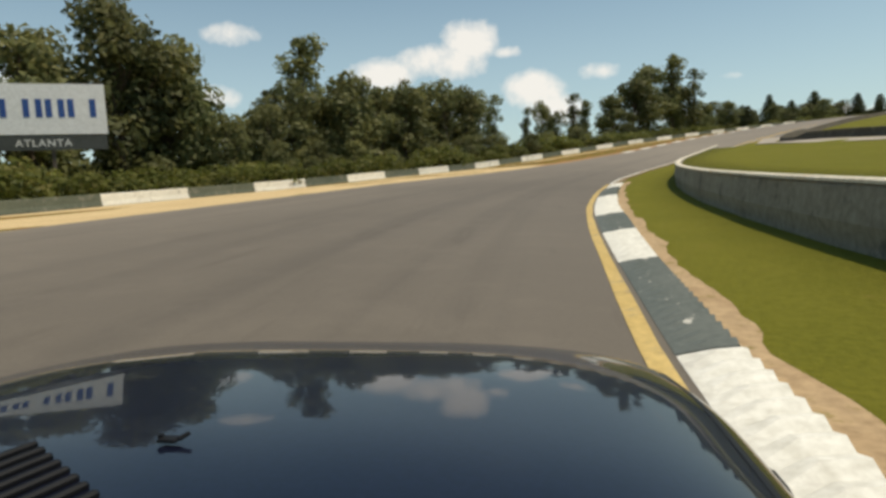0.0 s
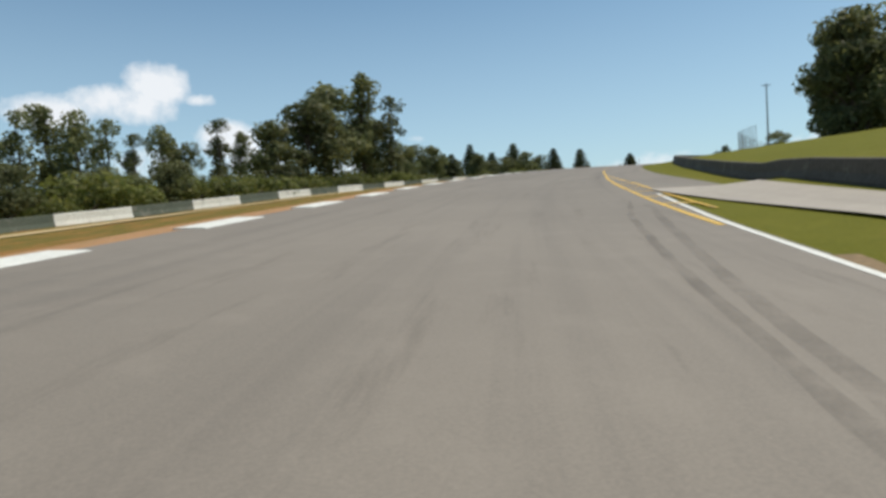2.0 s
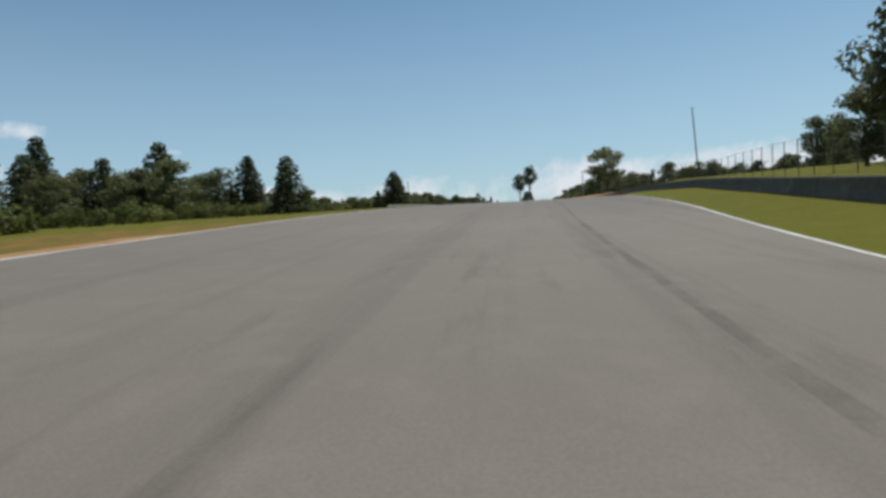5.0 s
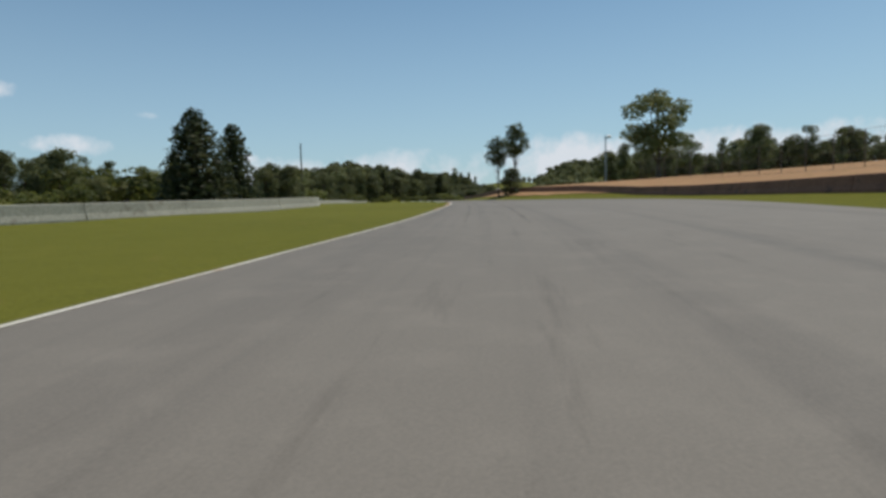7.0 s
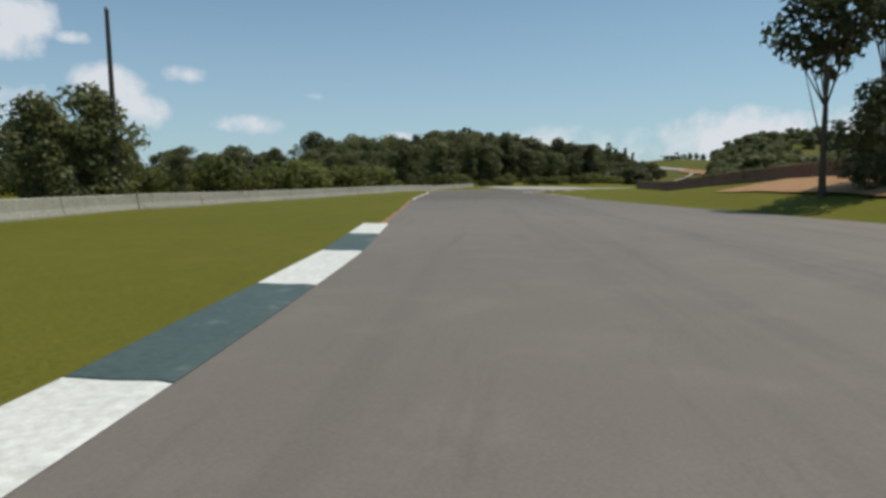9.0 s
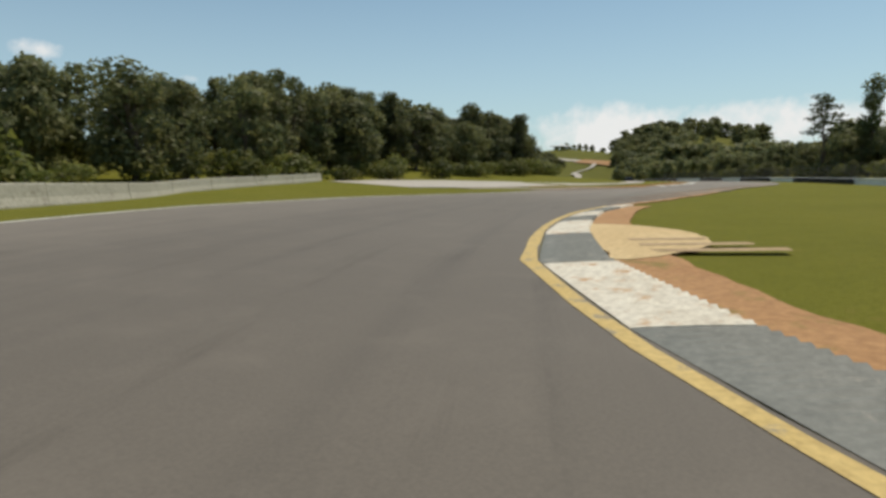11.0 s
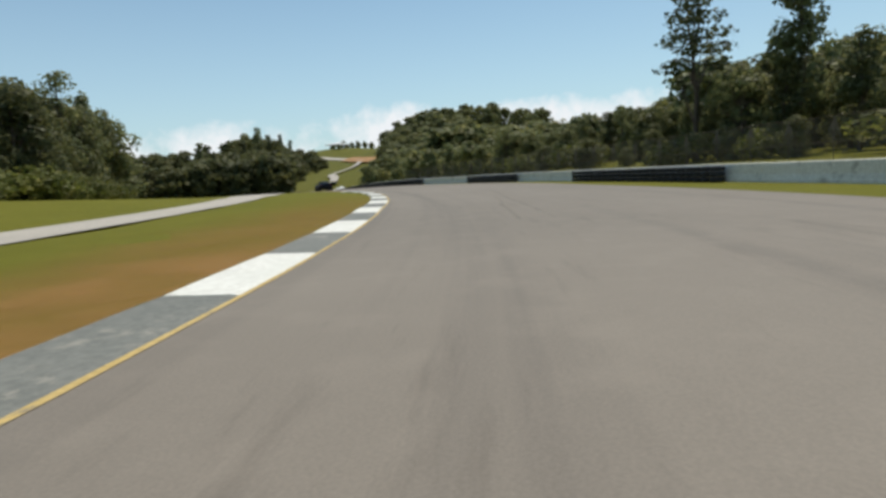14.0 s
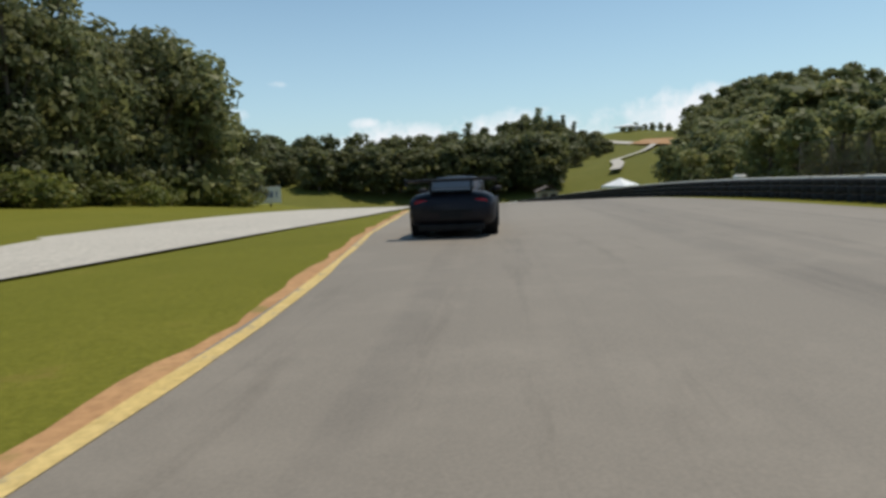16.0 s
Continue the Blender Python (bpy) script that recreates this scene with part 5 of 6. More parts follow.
for s, l, h, w in ((275, -74, 14, 1.3), (294, -63.5, 14, 1.4), (302, -50, 11.4, 1.5), (276, -34.5, 8.6, 1.6), (322.5, -24.2, 8.7, 1.7), (336, -23.8, 8.8, 1.4), (329, -28, 5, 1.3), (262, -66, 10, 1.5), (285, -69, 11, 1.5), (250, -72, 10, 1.6), (240, -64, 9, 1.6)):
    tree("cone", int(s) % 3, h, place(s, l, -0.1), s, group="cedars left of the climb", wide=w)

# right of the climb: a clump of big dark trees, single trees on the crest
for s, l, h, k in ((195, 35.4, 20.5, "broad"), (200, 38, 21, "broad"), (207, 37, 20, "broad"), (214, 36, 21, "tall"), (222, 34.5, 22, "tall"), (228, 37, 21, "broad"),
                   (236, 38, 19, "broad"), (246, 37, 17, "broad"), (257, 37, 9, "broad"), (205, 46, 20, "broad"), (225, 47, 21, "broad"), (188, 44, 17, "broad")):
    tree(k, int(s) % 3, h, place(s, l - 1.6, -0.1), s, group="clump of trees right of the climb", wide=1.15)
tree("oak", 0, 13.2, place(350.5, 33.6, -0.1), 0.3, group="trees on the crest", wide=1.25)
tree("round_pine", 0, 10.3, place(367, 14.0, -0.1), 0.3, group="trees on the crest", wide=1.0)
tree("round_pine", 1, 12.0, place(369, 17.6, -0.1), 1.9, group="trees on the crest", wide=1.0)
tree("broad", 0, 12.0, place(492, 84, -0.1), 0.9, group="trees on the crest", wide=0.9)
tree("broad", 2, 17.5, place(511, 90, -0.1), 2.1, group="trees on the crest", wide=0.8)
tree("broad", 1, 4.6, place(366, 16.0, -0.1), 1.9, group="trees on the crest", wide=1.3)
wood(rng, 20, 330, 430, 45, 80, ["broad", "tall", "oak"], 6, 10, "trees right of the crest", gap=6)
wood(rng, 8, 262, 300, 40, 60, ["broad", "oak"], 6, 9, "trees right of the crest", gap=6)
tree_mass("far_wood", "belt of distant leafy trees beyond the crest", wood_mass(rng, 40, 330, 470, 75, 105, 5.5, 8.5, 6), "far trees")

# left of the crest and the esses
wood(rng, 40, 330, 440, -44, -28, ["broad", "shrub", "shrub"], 2.5, 5.0, G2, gap=3.2, wide=(1.1, 1.7))
wood(rng, 26, 340, 402, -76, -44, ["broad", "tall"], 5.5, 8, G2, gap=5, wide=(1.0, 1.5))
wood(rng, 16, 400, 440, -44, -31, ["broad", "broad", "shrub"], 4, 6, G2, gap=3.4, wide=(1.1, 1.6))
wood(rng, 7, 359, 374, -23, -19.0, ["broad"], 5.0, 6.4, G2, gap=2.4, wide=(1.0, 1.3))
wood(rng, 22, 398, 442, -64, -44, ["broad", "broad", "tall"], 5, 7, G2, gap=4.2, wide=(1.1, 1.5))
wood(rng, 8, 434, 446, -58, -37, ["broad"], 6, 7.6, G2, gap=4.2, wide=(1.0, 1.5))
wood(rng, 9, 446, 460, -58, -37, ["broad"], 8.5, 10.8, G2, gap=4.0, wide=(1.0, 1.5))
wood(rng, 26, 463, 502, -58, -40, ["broad", "broad", "tall"], 10, 13, G2, gap=4.2, wide=(1.0, 1.4))
wood(rng, 18, 498, 545, -56, -38, ["broad", "broad", "tall"], 7.2, 9.4, G2, gap=4.3, wide=(1.0, 1.4))
wood(rng, 30, 545, 592, -58, -37, ["broad", "broad", "tall"], 9.5, 13.5, G2, gap=4.3, wide=(1.0, 1.4))
wood(rng, 40, 430, 640, -37, -31, ["shrub"], 2.0, 4.0, G2, gap=3.6, wide=(1.1, 1.8))
wood(rng, 12, 592, 611, -48, -36, ["broad"], 7.5, 11, G2, gap=3.6)
wood(rng, 14, 612, 631, -46, -33, ["broad", "broad", "tall"], 11, 15, G2, gap=3.4)
wood(rng, 40, 631, 684, -46, -31, ["broad", "broad", "tall"], 14, 19, G2, gap=3.4)
for s, l, h in ((546, -43, 12.5), (549, -39.5, 11), (553, -37, 9.5), (541, -46, 13.5), (558, -36, 9)):
    tree("broad", int(s) % 3, h, place(s, l, -0.1), s, group=G2, wide=1.0)
wood(rng, 8, 684, 696, -46, -32, ["broad"], 10, 14, G2, gap=3.4)
wood(rng, 26, 600, 680, -33, -28, ["shrub"], 2.0, 3.6, G2, gap=3.4, wide=(1.1, 1.8))
tree_mass("hill_wood", "dense leafy wood on the hillside left of the esses", wood_mass(rng, 16, 474, 500, -80, -60, 8.5, 10.5, 5.5) + wood_mass(rng, 22, 500, 545, -78, -58, 9.5, 11.5, 5.5) + wood_mass(rng, 46, 545, 660, -100, -58, 12, 15, 6), "hill trees")

# right of the esses
wood(rng, 24, 490, 560, 47, 66, ["broad", "broad", "tall"], 10, 14.5, G3, gap=3.8, wide=(1.0, 1.4))
wood(rng, 18, 560, 600, 48, 66, ["broad", "broad", "tall"], 11.5, 14.5, G3, gap=3.8, wide=(1.0, 1.4))
wood(rng, 20, 600, 650, 47, 66, ["broad", "broad", "tall"], 7.5, 10.5, G3, gap=3.8, wide=(1.0, 1.4))
wood(rng, 34, 480, 650, 42, 48, ["shrub", "shrub", "broad"], 3, 5.5, G3, gap=3.5, wide=(1.1, 1.7))
tree("tall", 2, 26.0, place(586, 51.4, -0.1), 0.0, group=G3, wide=0.95)
tree("pine", 2, 23.4, place(596.4, 47.4, -0.1), 0.0, group=G3, wide=1.25)
tree("round_pine", 0, 20.5, place(549, 50, -0.1), 0.0, group=G3, wide=1.1)
tree("tall", 0, 13.5, place(556, 55, -0.1), 0.0, group=G3, wide=1.2)
spots = wood_mass(rng, 60, 640, 732, 46, 95, 8, 12, 5) + wood_mass(rng, 20, 480, 580, 68, 100, 11, 15, 6) + wood_mass(rng, 18, 580, 624, 68, 100, 13.5, 17, 5.5) + wood_mass(rng, 10, 624, 650, 68, 100, 9.5, 12, 5.5)
tree_mass("ridge_wood", "dense leafy wood along the ridge right of the esses", spots, "ridge trees")
# far woods either side of the valley
spots = far_wood(rng, 80, 620, 420, 900, 580, 45, 13, 17) + far_wood(rng, 40, 760, 470, 1020, 540, 80, 14, 18, 8)
spots += far_wood(rng, 36, 692, 492, 850, 572, 26, 10, 14, 5.5) + far_wood(rng, 38, 622, 440, 662, 368, 40, 19, 23, 5.5) + far_wood(rng, 26, 597, 449, 625, 405, 26, 12, 16, 5) + far_wood(rng, 22, 608, 443, 678, 481, 18, 12, 17, 5)
tree_mass("far_wood", "distant woods on the ridge across the valley", spots)
spots = far_wood(rng, 60, 520, 640, 775, 640, 60, 13.5, 19, 6) + far_wood(rng, 34, 540, 604, 606, 557, 24, 13, 17, 4) + far_wood(rng, 30, 604, 559, 634, 530, 20, 17, 21, 3.5) + far_wood(rng, 16, 775, 625, 850, 676, 24, 12, 16, 5) + far_wood(rng, 40, 600, 525, 775, 618, 30, 8, 12, 5) + far_wood(rng, 30, 800, 720, 960, 800, 60, 17, 23, 7)
tree_mass("far_wood", "distant woods on the slope left of the valley", spots)
for x, y, h, k in ((877, 751, 31, "tall"), (868, 758, 25, "broad"), (838, 716, 27, "tall"), (829, 722, 23, "broad"), (912, 750, 27, "tall"), (902, 757, 25, "tall"), (930, 752, 24, "tall"), (690, 640, 23, "tall")):
    tree(k, int(x) % 3, h, Vector((x, y, land(x, y)[0] - 1.0)), x, group="tall trees across the valley", far=True, wide=0.95)
tree_mass("far_wood", "trees on the skyline behind the far hill", far_wood(rng, 14, 1135, 842, 1195, 785, 22, 9, 13) + far_wood(rng, 16, 1140, 960, 1300, 840, 40, 10, 16))

# ---------------------------------------------------------------- poles, signs, tents
def utility_pole(s, l, high, label, lamp=False, lean=0.0, wired=True):
    ob = thing("light_pole" if lamp else "utility_pole", label, "pole",
               at=Matrix.Translation(place(s, l)) @ Matrix.Rotation(radians(bearing(s)), 4, "Z") @ Matrix.Rotation(radians(lean), 4, "Y"))
    mat = M_STEEL if lamp else M_WOODPOLE
    bm = bmesh.new()
    add_tube(bm, (0, 0, -0.6), (0, 0, high), 0.16, 0.10, 10)
    part("shaft", bm, mat, ob)
    if lamp or wired:
        bm = bmesh.new()
        add_box(bm, (1.1 if lamp else 1.5, 0.1, 0.12), (0.35 if lamp else 0.0, 0, high - 0.35), bevel=0.015)
        part("crossarm", bm, mat, ob)
    if lamp:
        for x in (0.45, 0.85):
            bm = bmesh.new()
            add_box(bm, (0.34, 0.42, 0.28), (x, 0, high - 0.12), Euler((0.5, 0, 0)).to_quaternion(), 0.04)
            part("floodlight", bm, M_STEEL, ob)
    elif wired:
        for x in (-0.6, 0.6):
            bm = bmesh.new()
            add_tube(bm, (x, 0, high - 0.29), (x, 0, high - 0.1), 0.04, 0.025, 8)
            part("insulator", bm, M_CONCRETE, ob)
    else:
        bm = bmesh.new()
        add_tube(bm, (0, 0, high - 0.02), (0, 0, high + 0.12), 0.115, 0.07, 10)
        part("cap", bm, M_STEEL, ob, "zinc pole cap")
    return ob


utility_pole(207, 21.5, 12.0, "slim dark wooden utility pole on the bank")
utility_pole(316.6, 39.5, 15.6, "slim leaning wooden utility pole beyond the fence", lean=-3.0, wired=False)
utility_pole(370.5, -18.3, 9.8, "slim bare wooden pole at the wood's edge", wired=False)
utility_pole(368.2, 33.7, 8.2, "steel floodlight pole on the crest", True)

M_SIGN = surface("white_sign_sheet", (0.88, 0.87, 0.85), (0.93, 0.92, 0.90), 0.3, 5.0, 0.45, bump=0.05)
M_SIGNBACK = surface("dark_sign_board", (0.05, 0.055, 0.05), (0.08, 0.085, 0.08), 0.5, 6.0, 0.6, bump=0.05)
M_BLUE = surface("blue_vinyl", (0.02, 0.06, 0.24), (0.03, 0.10, 0.34), 0.6, 6.0, 0.4, bump=0.03)
M_LETTER = surface("white_letter_sheet", (0.62, 0.61, 0.58), (0.74, 0.73, 0.70), 0.5, 8.0, 0.5, bump=0.03)


def word(text, size, mat, parent, at, name="lettering"):
    cu = bpy.data.curves.new(name, "FONT")
    cu.body, cu.size, cu.extrude, cu.align_x, cu.space_character = text, size, 0.02, "LEFT", 1.15
    cu.offset = 0.012 * size
    cu.materials.append(mat)
    ob = new(name, cu)
    ob.parent = parent
    ob.matrix_basis = Matrix.Translation(at) @ Matrix.Rotation(radians(90), 4, "X")
    return ob


def billboard(at, turn, w, h, low, label, plate=True):
    """A board on two posts; its face looks along -Y of its own."""
    ob = thing("billboard", label, "billboard", at=Matrix.Translation(at) @ Matrix.Rotation(radians(turn), 4, "Z"))
    bm = bmesh.new()
    add_box(bm, (w, 0.16, h), (0, 0, low + h / 2), bevel=0.02)
    part("panel", bm, M_SIGN, ob)
    for x in (-w * 0.34, w * 0.12):
        bm = bmesh.new()
        add_box(bm, (0.3, 0.3, low + h * 0.9 + 1.0), (x, 0.3, (low + h * 0.9 - 1.0) / 2), bevel=0.02)
        part("post", bm, M_WOODPOLE, ob)
    # brand shapes: plain blue bars, slanted or upright
    lw = w / 8.2
    for i in range(6):
        x = w / 2 - 0.42 - (6 - i) * lw * 1.19 + lw / 2
        for k, (dx, dz, sx, sz) in enumerate(((-0.26, 0.0, 0.34, 1.0), (0.26, 0.0, 0.34, 1.0))):
            if i in (2, 5) and k != 1:
                continue
            bm = bmesh.new()
            add_box(bm, (lw * sx, 0.03, h * 0.36 * sz), (x + dx * lw, -0.09, low + h * 0.52 + dz * h * 0.36))
            part("brand_bar", bm, M_BLUE, ob)
    if plate:
        bm = bmesh.new()
        add_box(bm, (w * 0.98, 0.12, h * 0.3), (-w * 0.0, 0.02, low - h * 0.16), bevel=0.01)
        part("lower_board", bm, M_SIGNBACK, ob)
        word("ATLANTA", h * 0.2, M_LETTER, ob, (w / 2 - 7.6, -0.05, low - h * 0.235))
    return ob


_p = place(41, -45)
billboard((-37.1, 57.4, _p.z), 20, 12.4, 4.6, 8.0 - _p.z, "white billboard with blue brand bars and a dark ATLANTA board")
M_CANVAS = surface("white_canvas", (0.72, 0.72, 0.70), (0.82, 0.82, 0.80), 0.8, 4.0, 0.7, bump=0.1)


def canopy(at, size, high, label):
    ob = thing("canopy_tent", label, "tent", "canopy tents", at)
    bm = bmesh.new()
    v = [bm.verts.new((x * size / 2, y * size / 2, high * 0.66)) for x, y in ((-1, -1), (1, -1), (1, 1), (-1, 1))]
    m = [bm.verts.new((x * size * 0.22, y * size * 0.22, high * 0.84)) for x, y in ((-1, -1), (1, -1), (1, 1), (-1, 1))]
    t = bm.verts.new((0, 0, high))
    d = [bm.verts.new((x * size / 2, y * size / 2, high * 0.56)) for x, y in ((-1, -1), (1, -1), (1, 1), (-1, 1))]
    for i in range(4):
        j = (i + 1) % 4
        bm.faces.new((v[i], v[j], m[j], m[i]))
        bm.faces.new((m[i], m[j], t))
        bm.faces.new((d[i], d[j], v[j], v[i]))
    part("canvas", bm, M_CANVAS, ob)
    for x, y in ((-1, -1), (1, -1), (1, 1), (-1, 1)):
        bm = bmesh.new()
        add_tube(bm, (x * size * 0.48, y * size * 0.48, -0.2), (x * size * 0.48, y * size * 0.48, high * 0.66), 0.04, 0.04, 6)
        part("pole", bm, M_STEEL, ob)
    return ob


_z = land(1110, 812)[0]
canopy((1110, 812, _z - 1.0), 24, 10.0, "large white marquee on top of the far hill")


def far_road(name, pts, width, mat, label):
    """A road draped over the far land."""
    line, _ = spline([(x, y, 0.0) for x, y in pts], 6.0)
    v, f = [], []
    for i, p in enumerate(line):
        t = line[min(i + 1, len(line) - 1)] - line[max(i - 1, 0)]
        n = np.array([-t[1], t[0]]) / max(1e-6, math.hypot(t[0], t[1]))
        for k in (-1, 0, 1):
            x, y = p[0] + n[0] * k * width / 2, p[1] + n[1] * k * width / 2
            v.append((x, y, land(x, y)[0] + 1.1))
    for i in range(len(line) - 1):
        for k in range(2):
            j = i * 3 + k
            f.append((j, j + 3, j + 4, j + 1))
    return tagged(mesh_part(name, v, f, mat), label, "road", kind="structure")


far_road("far_road", [(652, 512), (672, 524), (688, 537), (700, 538), (712, 537), (726, 542), (744, 551), (770, 573)], 4.5, M_CONCRETE_ROAD, "pale road climbing towards the far hill")
far_road("far_road", [(1052, 832), (1038, 812), (1031, 794), (1028, 774), (1030, 752), (1040, 728)], 14, M_CONCRETE_ROAD, "pale road across the far hill")
far_road("far_road", [(815, 609), (785, 584), (755, 558), (729, 534), (705, 510)], 9, M_CLAY, "red dirt track over the near spur of the hill")

# ---------------------------------------------------------------- the two racing cars, standing on the track
def paint(name, base, coat=1.0, rough=0.25, metal=0.35, spec=0.5, dusty=0.06):
    m, nt, b = material(name, rough, metal, spec)
    v = coords(nt)
    flake = noise_of(nt, v, 90.0, 2.0, 0.5)
    dust = noise_of(nt, v, 3.0, 6.0, 0.65)
    col = ramp_of(nt, flake, [(0.35, tuple(x * 0.8 for x in base)), (0.65, tuple(x * 1.25 for x in base))])
    nt.links.new(mixed(nt, ramp_of(nt, dust, [(0.45, (0, 0, 0)), (0.85, (dusty, dusty, dusty))]), col, (0.30, 0.27, 0.23)), b.inputs["Base Color"])
    b.inputs["Coat Weight"].default_value = coat
    b.inputs["Coat Roughness"].default_value = 0.03
    return m


def plain(name, colour, rough, metal=0.0, spec=0.5):
    m, nt, b = material(name, rough, metal, spec)
    v = coords(nt)
    g = noise_of(nt, v, 25.0, 5.0, 0.6)
    nt.links.new(ramp_of(nt, g, [(0.3, tuple(x * 0.85 for x in colour)), (0.7, tuple(min(1, x * 1.15) for x in colour))]), b.inputs["Base Color"])
    return m


M_NAVY = paint("navy_paint", (0.004, 0.005, 0.014), 0.75, 0.4, 0.0, 0.12, 0.02)
M_BLACKBLUE = paint("black_blue_paint", (0.008, 0.007, 0.012), 0.08, 0.6)
M_GLASS = plain("tinted_car_glass", (0.008, 0.008, 0.010), 0.3, 0.0, 0.12)
M_TRIM = plain("black_trim", (0.010, 0.010, 0.011), 0.5, 0.0, 0.2)
M_CARBON = plain("carbon_wing", (0.012, 0.012, 0.014), 0.45, 0.0, 0.2)
M_RIM = plain("dark_alloy", (0.09, 0.09, 0.095), 0.35, 0.9)
M_REDLENS = plain("red_tail_lens", (0.35, 0.012, 0.012), 0.15)
M_CLEARLENS = plain("smoked_headlight_lens", (0.05, 0.05, 0.055), 0.1)
M_CHROME = plain("polished_steel", (0.55, 0.55, 0.56), 0.12, 1.0)


def loft(name, rows, mat, parent, power=4.0, n=28, label="", cap=True, flat=None):
    """A body from cross-sections: rows of y, half width, underside and top; each a rounded box."""
    v, f = [], []
    for y, w, lo, hi in rows:
        for k in range(n):
            a = 2 * math.pi * (k + 0.5) / n
            c, s = math.cos(a), math.sin(a)
            x = w * math.copysign(abs(c) ** (2 / power), c)
            z = (lo + hi) / 2 + (hi - lo) / 2 * math.copysign(abs(s) ** (2 / power), s)
            if flat and s > 0:                       # crown the upper face a little
                z += flat * (1 - (x / max(w, 0.01)) ** 2)
            v.append((x, y, z))
    m = len(rows)
    for i in range(m - 1):
        for k in range(n):
            f.append((i * n + k, (i + 1) * n + k, (i + 1) * n + (k + 1) % n, i * n + (k + 1) % n))
    if cap:
        f.append(tuple(range(n)))
        f.append(tuple(range((m - 1) * n, m * n))[::-1])
    return mesh_part(name, v, f, mat, parent, label, smooth=True)


def resample(rows, step=0.08):
    rows = sorted(rows)
    ys = np.arange(rows[0][0], rows[-1][0] + 1e-6, step)
    y0 = [r[0] for r in rows]
    out = []
    for y in ys:
        q = [float(np.interp(y, y0, [r[k] for r in rows])) for k in (1, 2, 3)]
        out.append((float(y), *q))
    arr = np.array(out)
    for _ in range(3):
        arr[1:-1, 1:] = (arr[:-2, 1:] + 2 * arr[1:-1, 1:] + arr[2:, 1:]) / 4
    return [tuple(r) for r in arr]


def wheel(parent, x, y, r, w):
    bm = bmesh.new()
    n, prof = 28, [(r - 0.10, -w / 2), (r - 0.02, -w / 2 + 0.01), (r, -w / 2 + 0.05), (r, w / 2 - 0.05), (r - 0.02, w / 2 - 0.01), (r - 0.10, w / 2)]
    rings = [[bm.verts.new((z, a * math.cos(2 * math.pi * i / n), a * math.sin(2 * math.pi * i / n))) for i in range(n)] for a, z in prof]
    for a, b in zip(rings, rings[1:]):
        for i in range(n):
            bm.faces.new((a[i], a[(i + 1) % n], b[(i + 1) % n], b[i]))
    hub = new("wheel")
    hub.parent, hub.location = parent, (x, y, r)
    part("tyre", bm, M_TYRE, hub, smooth=True)
    bm = bmesh.new()
    side = 1 if x > 0 else -1
    add_tube(bm, (-w * 0.42, 0, 0), (w * 0.42, 0, 0), r - 0.10, r - 0.10, 28, False)
    for k in range(5):
        a = 2 * math.pi * k / 5
        add_box(bm, (0.05, 0.07, r - 0.10), (side * w * 0.36, math.cos(a + math.pi / 2) * (r - 0.10) / 2, math.sin(a + math.pi / 2) * (r - 0.10) / 2), Euler((a, 0, 0)).to_quaternion(), 0.01)
    add_tube(bm, (side * w * 0.2, 0, 0), (side * w * 0.42, 0, 0), 0.07, 0.06, 12)
    part("rim", bm, M_RIM, hub)


def bar(name, size, at, mat, parent, bevel=0.01, rot=None, label=""):
    bm = bmesh.new()
    add_box(bm, size, at, rot, bevel)
    return part(name, bm, mat, parent, label)


